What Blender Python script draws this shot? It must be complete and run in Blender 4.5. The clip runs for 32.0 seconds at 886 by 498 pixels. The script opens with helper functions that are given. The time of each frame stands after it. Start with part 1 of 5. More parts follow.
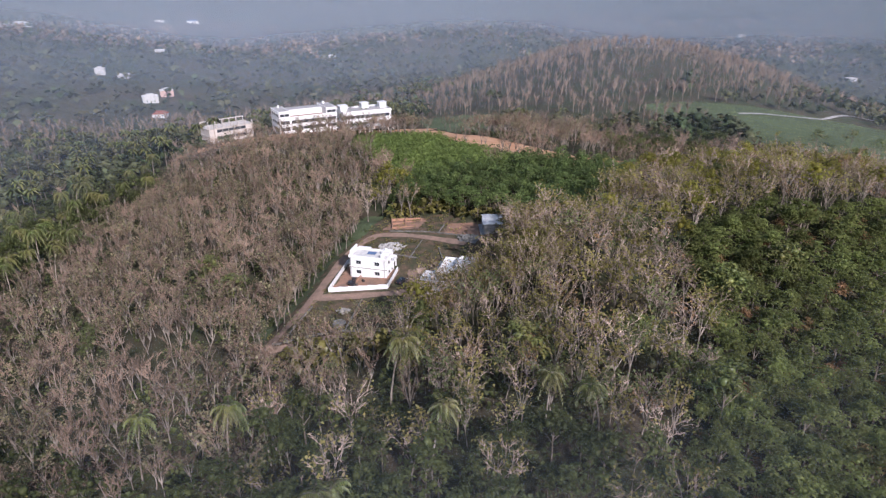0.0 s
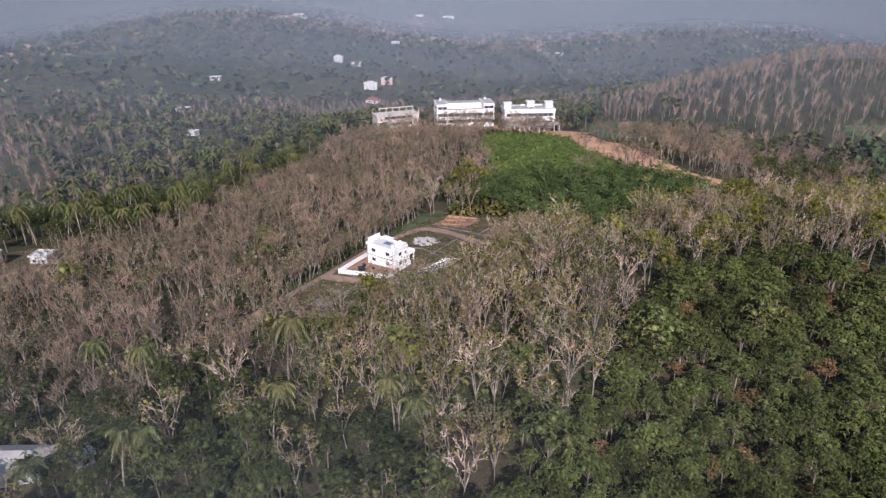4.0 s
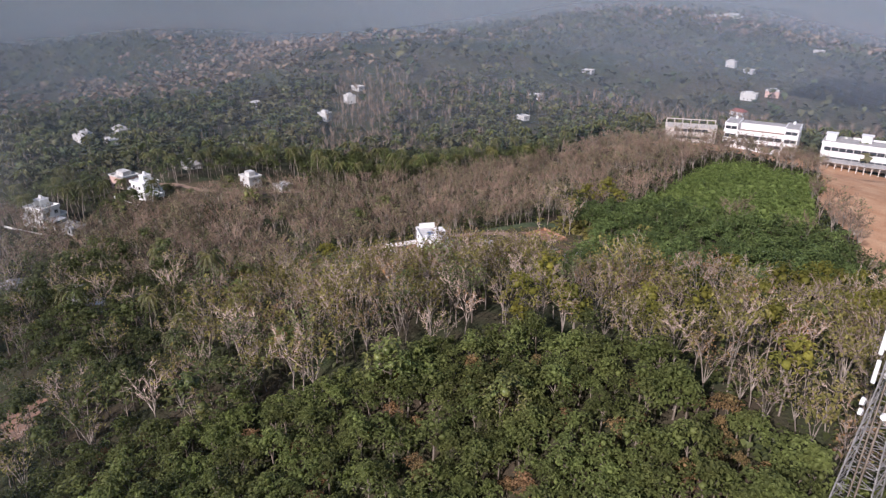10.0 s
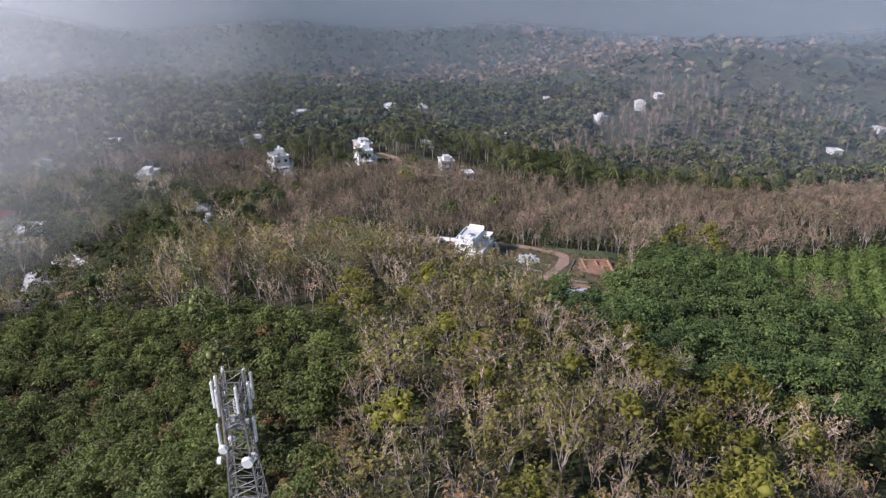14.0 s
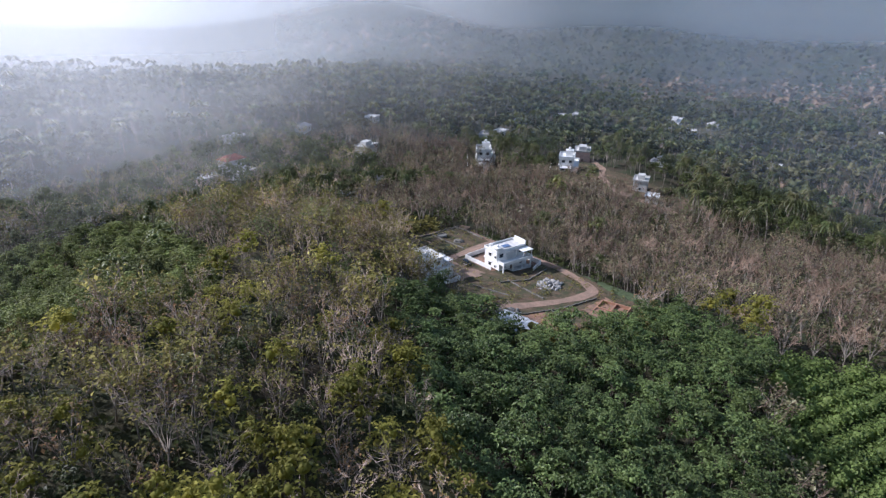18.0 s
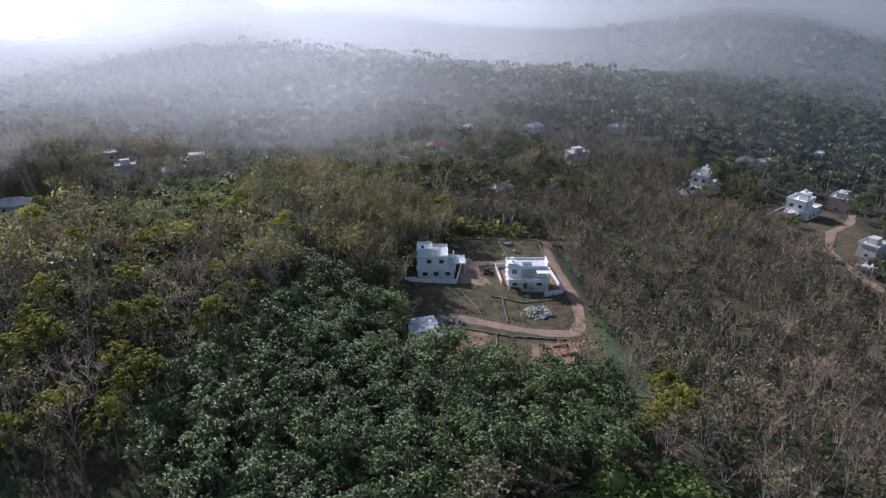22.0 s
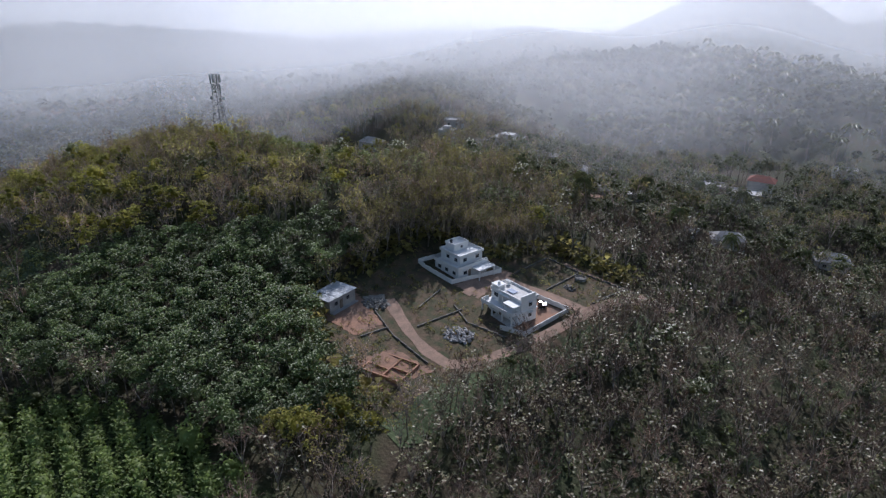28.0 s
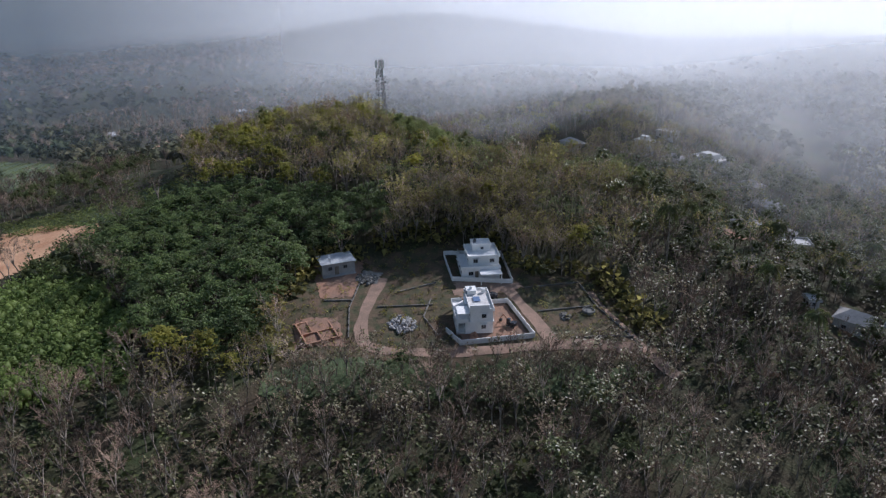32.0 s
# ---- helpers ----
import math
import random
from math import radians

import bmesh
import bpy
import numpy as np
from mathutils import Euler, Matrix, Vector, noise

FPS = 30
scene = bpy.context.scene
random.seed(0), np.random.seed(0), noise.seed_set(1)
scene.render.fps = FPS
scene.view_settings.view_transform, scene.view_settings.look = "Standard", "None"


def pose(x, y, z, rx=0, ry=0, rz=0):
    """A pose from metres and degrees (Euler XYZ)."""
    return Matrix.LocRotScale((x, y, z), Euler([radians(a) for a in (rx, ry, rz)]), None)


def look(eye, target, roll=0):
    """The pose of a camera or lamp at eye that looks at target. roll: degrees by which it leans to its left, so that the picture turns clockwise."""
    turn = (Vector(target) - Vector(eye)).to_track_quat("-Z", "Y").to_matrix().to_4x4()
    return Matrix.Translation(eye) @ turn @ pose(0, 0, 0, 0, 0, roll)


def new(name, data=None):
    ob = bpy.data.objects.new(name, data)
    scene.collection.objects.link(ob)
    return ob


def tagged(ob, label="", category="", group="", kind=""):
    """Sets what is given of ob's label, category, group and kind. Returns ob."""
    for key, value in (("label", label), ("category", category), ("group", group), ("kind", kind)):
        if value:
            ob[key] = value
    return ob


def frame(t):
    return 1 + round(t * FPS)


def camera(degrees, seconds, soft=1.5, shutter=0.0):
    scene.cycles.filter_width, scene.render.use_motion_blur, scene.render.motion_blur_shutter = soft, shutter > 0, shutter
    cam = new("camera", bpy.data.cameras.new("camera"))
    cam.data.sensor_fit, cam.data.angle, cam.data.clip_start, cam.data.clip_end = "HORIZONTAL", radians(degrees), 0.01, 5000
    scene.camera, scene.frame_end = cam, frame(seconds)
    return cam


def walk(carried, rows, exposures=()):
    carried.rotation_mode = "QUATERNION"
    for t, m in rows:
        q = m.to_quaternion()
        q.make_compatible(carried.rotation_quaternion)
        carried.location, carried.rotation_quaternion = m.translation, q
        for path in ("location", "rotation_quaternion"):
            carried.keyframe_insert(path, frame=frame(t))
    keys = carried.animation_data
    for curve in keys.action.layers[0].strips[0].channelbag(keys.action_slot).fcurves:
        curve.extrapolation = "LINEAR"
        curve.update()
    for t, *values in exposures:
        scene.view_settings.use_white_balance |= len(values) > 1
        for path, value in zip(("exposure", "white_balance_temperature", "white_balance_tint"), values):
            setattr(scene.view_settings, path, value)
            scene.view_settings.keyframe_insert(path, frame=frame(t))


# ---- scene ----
cam = camera(69.05, 32.0, soft=1.35)
PATH = [  # seconds, x, y, z, yaw, pitch, roll
    (0.0, 3.56, -169.61, 74.36, 1.80, -23.22, 0.08),
    (1.0, 19.45, -168.35, 74.48, 7.21, -23.25, 0.16),
    (2.0, 35.39, -165.57, 74.61, 12.72, -23.29, 0.24),
    (3.0, 51.41, -161.14, 74.72, 18.37, -23.32, 0.31),
    (4.0, 67.28, -155.03, 74.85, 24.17, -23.35, 0.37),
    (5.0, 82.71, -147.22, 75.00, 30.06, -23.38, 0.41),
    (6.0, 97.54, -137.72, 75.14, 36.07, -23.41, 0.43),
    (7.0, 111.68, -126.43, 75.28, 42.25, -23.43, 0.42),
    (8.0, 125.28, -112.89, 75.45, 48.80, -23.45, 0.38),
    (9.0, 138.25, -96.55, 75.62, 55.92, -23.47, 0.30),
    (10.0, 149.98, -77.10, 75.79, 63.67, -23.48, 0.20),
    (11.0, 159.59, -54.65, 75.96, 71.99, -23.49, 0.08),
    (12.0, 166.00, -30.26, 76.11, 80.57, -23.49, -0.05),
    (13.0, 168.71, -5.28, 76.25, 89.12, -23.48, -0.18),
    (14.0, 167.69, 19.89, 76.35, 97.67, -23.47, -0.30),
    (15.0, 162.84, 44.88, 76.41, 106.30, -23.45, -0.40),
    (16.0, 154.32, 68.76, 76.43, 114.87, -23.41, -0.47),
    (17.0, 142.57, 90.69, 76.39, 123.27, -23.37, -0.50),
    (18.0, 127.83, 110.49, 76.31, 131.58, -23.33, -0.51),
    (19.0, 110.19, 128.06, 76.19, 139.97, -23.28, -0.48),
    (20.0, 89.65, 143.17, 76.05, 148.57, -23.23, -0.44),
    (21.0, 66.34, 155.31, 75.91, 157.44, -23.18, -0.39),
    (22.0, 41.42, 163.70, 75.75, 166.34, -23.14, -0.33),
    (23.0, 16.18, 168.04, 75.61, 175.02, -23.11, -0.26),
    (24.0, -9.06, 168.55, 75.48, 183.62, -23.09, -0.21),
    (25.0, -34.19, 165.27, 75.39, 192.28, -23.09, -0.16),
    (26.0, -58.60, 158.26, 75.32, 201.00, -23.10, -0.12),
    (27.0, -81.68, 147.68, 75.28, 209.74, -23.13, -0.09),
    (28.0, -102.97, 133.72, 75.26, 218.52, -23.16, -0.07),
    (29.0, -121.93, 116.71, 75.26, 227.32, -23.20, -0.06),
    (30.0, -137.54, 97.86, 75.27, 235.81, -23.25, -0.05),
    (31.0, -149.42, 78.57, 75.28, 243.68, -23.31, -0.04),
    (32.0, -158.24, 58.89, 75.30, 251.18, -23.36, -0.03),
]
walk(cam, [(t, pose(x, y, z, 90 + pitch, roll, yaw)) for t, x, y, z, yaw, pitch, roll in PATH],
     exposures=[(0.0, 0.32, 5900, 23), (8.0, 0.17, 6150, 24), (13.0, 0.38, 6000, 22), (18.0, 0.42, 5600, 18), (21.0, 0.26, 5600, 18), (24.0, 0.02, 5700, 18), (32.0, -0.08, 5650, 17)])

# ---- world and sun ----
SUN_AZ, SUN_EL = radians(208), radians(33)
SUN_WAY = Vector((-math.sin(SUN_AZ) * math.cos(SUN_EL), math.cos(SUN_AZ) * math.cos(SUN_EL), math.sin(SUN_EL)))
world = bpy.data.worlds.new("sky")
scene.world = world
world.use_nodes = True
_w = world.node_tree.nodes
_sky = _w.new("ShaderNodeTexSky")
_sky.sky_type, _sky.sun_disc = "NISHITA", False
_sky.sun_elevation, _sky.sun_rotation = SUN_EL, math.atan2(SUN_WAY.x, SUN_WAY.y)
_sky.air_density, _sky.dust_density = 1.6, 1.0
world.node_tree.links.new(_sky.outputs[0], _w["Background"].inputs[0])
_w["Background"].inputs[1].default_value = 0.088
_sun = bpy.data.lights.new("sun", "SUN")
_sun.energy, _sun.angle, _sun.color = 5.0, radians(0.9), (1.0, 0.95, 0.88)
sun = new("sun", _sun)
sun.matrix_world = look((SUN_WAY * 400)[:], (0, 0, 0))


# ---- materials ----
def material(name, colour, rough=0.9, second=None, scale=1.0, fine=0.0, fine_scale=8.0, bump=0.0, bump_scale=20.0,
             island=0.0, objects=0.0, trees=0.0, metal=0.0, through_light=0.0, low=0.35, high=0.65, spec=0.3):
    """A node material: two colours mixed by a large noise, a fine grain, and a change of value from piece to piece."""
    m = bpy.data.materials.new(name)
    m.use_nodes = True
    nt = m.node_tree
    nodes, links = nt.nodes, nt.links
    bsdf = nodes["Principled BSDF"]
    geo = nodes.new("ShaderNodeNewGeometry")
    second = second or tuple(c * 0.8 for c in colour)
    tex = nodes.new("ShaderNodeTexNoise")
    tex.inputs["Scale"].default_value, tex.inputs["Detail"].default_value = scale, 4.0
    links.new(geo.outputs["Position"], tex.inputs["Vector"])
    ramp = nodes.new("ShaderNodeMapRange")
    ramp.inputs["From Min"].default_value, ramp.inputs["From Max"].default_value = low, high
    links.new(tex.outputs["Fac"], ramp.inputs["Value"])
    mix = nodes.new("ShaderNodeMix")
    mix.data_type = "RGBA"
    mix.inputs["A"].default_value, mix.inputs["B"].default_value = (*colour, 1), (*second, 1)
    links.new(ramp.outputs["Result"], mix.inputs["Factor"])
    out = mix.outputs["Result"]
    terms = []
    if fine:
        grain = nodes.new("ShaderNodeTexNoise")
        grain.inputs["Scale"].default_value, grain.inputs["Detail"].default_value = fine_scale, 6.0
        links.new(geo.outputs["Position"], grain.inputs["Vector"])
        terms.append((grain.outputs["Fac"], fine * 2.5))
    if island:
        terms.append((geo.outputs["Random Per Island"], island))
    if objects:
        info = nodes.new("ShaderNodeObjectInfo")
        terms.append((info.outputs["Random"], objects))
    if trees:  # each tree has a tone of its own
        info, tone, both, part_of = nodes.new("ShaderNodeObjectInfo"), nodes.new("ShaderNodeAttribute"), nodes.new("ShaderNodeMath"), nodes.new("ShaderNodeMath")
        tone.attribute_name, both.operation, part_of.operation = "tone", "ADD", "FRACT"
        links.new(info.outputs["Random"], both.inputs[0])
        links.new(tone.outputs["Fac"], both.inputs[1])
        links.new(both.outputs[0], part_of.inputs[0])
        terms.append((part_of.outputs[0], trees))
    for source, amount in terms:
        span = nodes.new("ShaderNodeMapRange")
        span.clamp = False
        span.inputs["To Min"].default_value, span.inputs["To Max"].default_value = 1 - amount / 2, 1 + amount / 2
        links.new(source, span.inputs["Value"])
        hsv = nodes.new("ShaderNodeHueSaturation")
        links.new(span.outputs["Result"], hsv.inputs["Value"])
        links.new(out, hsv.inputs["Color"])
        out = hsv.outputs["Color"]
    links.new(out, bsdf.inputs["Base Color"])
    bsdf.inputs["Roughness"].default_value, bsdf.inputs["Metallic"].default_value = rough, metal
    bsdf.inputs["Specular IOR Level"].default_value = spec
    if bump:
        grain = nodes.new("ShaderNodeTexNoise")
        grain.inputs["Scale"].default_value, grain.inputs["Detail"].default_value = bump_scale, 5.0
        links.new(geo.outputs["Position"], grain.inputs["Vector"])
        bn = nodes.new("ShaderNodeBump")
        bn.inputs["Strength"].default_value, bn.inputs["Distance"].default_value = bump, 0.6 / bump_scale
        links.new(grain.outputs["Fac"], bn.inputs["Height"])
        links.new(bn.outputs["Normal"], bsdf.inputs["Normal"])
    if through_light:
        leaf = nodes.new("ShaderNodeBsdfTranslucent")
        links.new(out, leaf.inputs["Color"])
        both = nodes.new("ShaderNodeMixShader")
        both.inputs["Fac"].default_value = through_light
        links.new(bsdf.outputs[0], both.inputs[1])
        links.new(leaf.outputs[0], both.inputs[2])
        links.new(both.outputs[0], nodes["Material Output"].inputs["Surface"])
    return m


FOREST_FLOOR = material("forest_floor", (0.036, 0.046, 0.018), 1.0, (0.062, 0.047, 0.030), 0.09, 0.5, 1.2, 0.6, 1.5)
FAR_FLOOR = material("far_forest", (0.030, 0.042, 0.020), 1.0, (0.066, 0.056, 0.036), 0.012, 0.7, 0.16, 1.0, 0.12)


def mist_material(name, back_share):
    """Sheet in place of thin morning haze: lets most light through and scatters the rest, most of it onwards; thinner
    where its mesh says so.
    """
    m = bpy.data.materials.new(name)
    m.use_nodes = True
    nodes, links = m.node_tree.nodes, m.node_tree.links
    nodes.remove(nodes["Principled BSDF"])
    thick = nodes.new("ShaderNodeAttribute")
    thick.attribute_name = "thickness"
    clear, ahead, back = nodes.new("ShaderNodeBsdfTransparent"), nodes.new("ShaderNodeBsdfTranslucent"), nodes.new("ShaderNodeBsdfDiffuse")
    ahead.inputs[0].default_value, back.inputs[0].default_value = (0.90, 0.925, 0.97, 1), (0.58, 0.69, 0.90, 1)
    both, all_of = nodes.new("ShaderNodeMixShader"), nodes.new("ShaderNodeMixShader")
    both.inputs[0].default_value = back_share
    links.new(ahead.outputs[0], both.inputs[1])
    links.new(back.outputs[0], both.inputs[2])
    links.new(thick.outputs["Fac"], all_of.inputs[0])
    links.new(clear.outputs[0], all_of.inputs[1])
    links.new(both.outputs[0], all_of.inputs[2])
    links.new(all_of.outputs[0], nodes["Material Output"].inputs["Surface"])
    return m


HAZE = mist_material("morning_haze", 0.28)
THIN_HAZE = mist_material("thin_morning_haze", 0.05)  # scatters almost only onwards, so it brightens views towards the sun and hardly others
RED_EARTH = material("red_earth", (0.31, 0.175, 0.115), 1.0, (0.20, 0.135, 0.10), 0.25, 0.35, 2.5, 0.4, 4.0)
SAND_EARTH = material("sandy_earth", (0.52, 0.32, 0.19), 1.0, (0.42, 0.22, 0.12), 0.12, 0.3, 1.5, 0.5, 1.2)
WEATHERED = material("weathered_concrete", (0.24, 0.23, 0.21), 0.95, (0.15, 0.145, 0.13), 0.7, 0.3, 3.0, 0.2, 9.0)
ROAD_EARTH = material("road_earth", (0.31, 0.205, 0.15), 1.0, (0.22, 0.155, 0.115), 0.4, 0.35, 3.0, 0.3, 5.0)
PLOT_GRASS = material("plot_grass", (0.050, 0.056, 0.026), 1.0, (0.130, 0.086, 0.056), 0.32, 0.6, 2.0, 0.6, 4.0)
FIELD_GRASS = material("field_grass", (0.080, 0.105, 0.048), 1.0, (0.062, 0.082, 0.038), 0.06, 0.5, 0.9, 0.5, 1.0)
BARK_PALE = material("pale_bark", (0.29, 0.25, 0.205), 0.95, (0.17, 0.14, 0.115), 0.6, 0.3, 5.0, island=0.3, trees=0.4)
BARK_DARK = material("dark_bark", (0.15, 0.12, 0.09), 0.95, (0.24, 0.20, 0.16), 0.6, 0.3, 5.0)
TWIGS = material("bare_twigs", (0.250, 0.172, 0.124), 0.95, (0.150, 0.108, 0.080), 0.05, island=0.5, trees=0.75)
TWIGS_GREY = material("grey_twigs", (0.42, 0.325, 0.262), 0.95, (0.27, 0.200, 0.158), 0.09, island=0.5, trees=0.75)
LEAF_OLIVE = material("olive_leaves", (0.345, 0.300, 0.100), 0.65, (0.200, 0.190, 0.064), 0.15, island=0.6, through_light=0.62, spec=0.15, trees=0.7)
LEAF_BUD = material("young_leaves", (0.215, 0.205, 0.105), 0.40, (0.20, 0.165, 0.09), 0.12, island=0.6, through_light=0.4, spec=0.4, trees=0.6)
LEAF_DRY = material("dry_leaves", (0.26, 0.14, 0.07), 0.7, (0.20, 0.15, 0.06), 0.1, island=0.6, through_light=0.3, trees=0.5)
LEAF_DARK = material("dark_green_leaves", (0.118, 0.134, 0.046), 0.5, (0.080, 0.096, 0.034), 0.16, island=0.6, through_light=0.48, spec=0.3, trees=0.7)
LEAF_RUBBER = material("rubber_leaves", (0.165, 0.215, 0.068), 0.48, (0.100, 0.142, 0.046), 0.2, island=0.7, through_light=0.45, spec=0.42, trees=0.7)
LEAF_HILL = material("grey_green_leaves", (0.185, 0.205, 0.088), 0.6, (0.135, 0.160, 0.064), 0.15, island=0.6, through_light=0.5, spec=0.2, trees=0.7)
LEAF_SAPLING = material("sapling_leaves", (0.205, 0.245, 0.078), 0.5, (0.150, 0.162, 0.054), 0.13, island=0.6, through_light=0.6, spec=0.3, trees=0.7)
LEAF_BRIGHT = material("bright_leaves", (0.205, 0.265, 0.075), 0.55, (0.150, 0.205, 0.058), 0.12, island=0.5, through_light=0.5, spec=0.25, trees=0.3)
LEAF_YELLOW = material("yellow_green_leaves", (0.330, 0.300, 0.068), 0.65, (0.225, 0.232, 0.056), 0.2, island=0.5, through_light=0.62, spec=0.15, trees=0.5)
LEAF_PALM = material("palm_leaves", (0.10, 0.13, 0.035), 0.45, (0.17, 0.16, 0.05), 0.15, island=0.5, through_light=0.25, spec=0.5, trees=0.5)
LEAF_FAR = material("far_leaves", (0.046, 0.066, 0.031), 0.8, (0.115, 0.105, 0.055), 0.018, island=0.8, through_light=0.18, spec=0.1, trees=0.8)
TWIGS_FAR = material("far_twigs", (0.26, 0.185, 0.135), 0.95, (0.18, 0.14, 0.10), 0.02, island=0.6, through_light=0.2, trees=0.6)
CROP_GRASS = material("crop_grass", (0.050, 0.066, 0.026), 1.0, (0.072, 0.085, 0.034), 0.2, 0.5, 1.5, 0.5, 2.0)
WHITE_PAINT = material("white_paint", (0.80, 0.79, 0.77), 0.7, (0.72, 0.71, 0.69), 0.5, 0.10, 3.0, 0.05, 12.0)
CREAM_PAINT = material("raw_plaster", (0.56, 0.50, 0.44), 0.9, (0.46, 0.42, 0.38), 0.4, 0.2, 3.0, 0.1, 10.0)
FADED_PAINT = material("faded_white_paint", (0.56, 0.55, 0.53), 0.8, (0.44, 0.43, 0.41), 0.5, 0.2, 3.0, 0.1, 8.0)
PINK_PAINT = material("pinkish_plaster", (0.62, 0.42, 0.35), 0.85, (0.52, 0.36, 0.31), 0.4, 0.15, 3.0, 0.1, 10.0)
CONCRETE = material("concrete", (0.40, 0.38, 0.36), 0.9, (0.30, 0.29, 0.28), 0.5, 0.25, 3.0, 0.2, 9.0)
GLASS_DARK = material("window_glass", (0.035, 0.042, 0.05), 0.12, spec=0.6)
ROOF_SLAB = material("roof_slab", (0.62, 0.60, 0.57), 0.85, (0.48, 0.46, 0.44), 0.6, 0.2, 3.0, 0.1, 8.0)
ROOF_RED = material("red_roof_tiles", (0.30, 0.09, 0.06), 0.8, (0.22, 0.08, 0.06), 0.8, 0.3, 4.0, 0.3, 6.0)
SHEET_METAL = material("sheet_metal", (0.58, 0.60, 0.62), 0.55, (0.46, 0.47, 0.48), 0.4, 0.2, 3.0)
RUBBLE_STONE = material("rubble_stone", (0.21, 0.195, 0.175), 0.95, (0.13, 0.12, 0.105), 1.0, 0.3, 5.0, 0.4, 8.0, island=0.4, objects=0.4)
LATERITE = material("laterite_block", (0.40, 0.22, 0.14), 0.95, (0.32, 0.18, 0.12), 0.8, 0.3, 5.0, 0.3, 9.0, objects=0.3)
STEEL_WHITE = material("galvanised_steel", (0.30, 0.29, 0.28), 0.5, (0.20, 0.19, 0.18), 1.5, 0.2, 6.0, metal=0.3)
PANEL_WHITE = material("antenna_housing", (0.78, 0.77, 0.75), 0.5, (0.68, 0.67, 0.65), 2.0)
TANK_BLUE = material("blue_plastic", (0.10, 0.16, 0.36), 0.5)
BLACK_PAINT = material("black_car_paint", (0.03, 0.03, 0.035), 0.25, spec=0.6)
RUBBER = material("tyre_rubber", (0.03, 0.03, 0.03), 0.9)
BLUE_SHEET = material("blue_sheet", (0.12, 0.19, 0.33), 0.6, (0.09, 0.14, 0.25), 0.8)


# ---- terrain ----
K = 1.3  # metres to one unit of the plan; places are given in plan units, sizes of things in metres
MOUNDS = [  # x, y, width, height
    (20, 0, 70, -1.9), (85, -15, 60, 29.0), (0, 80, 70, 21.2), (30, 45, 45, 1.1), (-40, 160, 80, 13.1), (-80, -20, 70, 7.7),
    (-150, -60, 70, 12.2), (-20, -60, 50, 14.0), (-95, 185, 60, 12.0), (120, 330, 90, 47.4), (140, 150, 90, 21.2), (60, -70, 55, 11.0),
    (-20, -450, 120, 22.0), (95, -345, 70, 24.0), (215, -310, 75, 14.0), (-290, -310, 90, 15.0), (24, -16, 20, 3.5),
    (-540, 150, 120, 27.0), (-500, 470, 140, 28.0), (-440, 740, 200, 18.2), (50, 210, 70, -8.2), (210, -40, 70, 8.0)]

SOUTH_MOUNDS = [(65, -269, 62, 4.2), (22, -279, 62, 9.1), (-9, -273, 62, 13.5), (152, -178, 62, 21.5), (146, -119, 62, 14.8), (-181, -237, 62, 15.6), (61, -124, 42, 5.3),
                (87, -108, 42, -5.4), (119, -95, 42, -3.0), (-29, -132, 42, 5.3), (-86, -167, 62, 15.2), (-175, -122, 62, 2.7), (-131, -85, 62, -7.4), (-62, -92, 29, -1.9),
                (108, -254, 62, 3.6), (-92, -265, 62, 15.6)]
SIDE_MOUNDS = [(-329, -88, 131, 4.0), (-195, -35, 62, 3.9), (-125, -15, 42, 2.5), (106, 29, 29, 9.4), (96, 42, 29, 0.7), (86, -8, 29, -1.7), (-259, 440, 131, -16.1),
               (-462, 754, 131, -36.2), (-622, 758, 131, 31.6), (-255, -5, 62, -1.0), (102, 345, 131, 2.4), (-44, 208, 20, -5.5)]
HILL_MOUNDS = [(0, -66, 23, 1.5), (0, -42, 23, -1.7), (25, -91, 23, -3.6), (25, -42, 23, 1.4), (49, -115, 23, 2.1), (49, -91, 23, 1.4), (74, -66, 23, -2.6), (74, -42, 23, -4.9),
               (74, -17, 23, 2.1), (74, 8, 23, 2.2), (98, -115, 23, 2.2), (98, -66, 23, -5.2), (98, -42, 23, -2.5), (98, -17, 23, 2.9), (98, 32, 23, -1.8), (98, 57, 23, 1.7),
               (123, -115, 23, 6.6), (123, -91, 23, -2.5), (123, -66, 23, -13.3), (123, -42, 23, -5.6), (123, 8, 23, -2.0)]
FAR_MOUNDS = [(140, -615, 82, 78), (60, -660, 70, 30), (275, -480, 62, 44), (370, -440, 70, 26), (490, -880, 120, 24), (810, -260, 100, 36), (-20, -940, 120, 44), (-640, -730, 130, 40), (950, -150, 90, 20)]


def smooth(a, b, v):
    v = np.clip((v - a) / (b - a), 0, 1)
    return v * v * (3 - 2 * v)


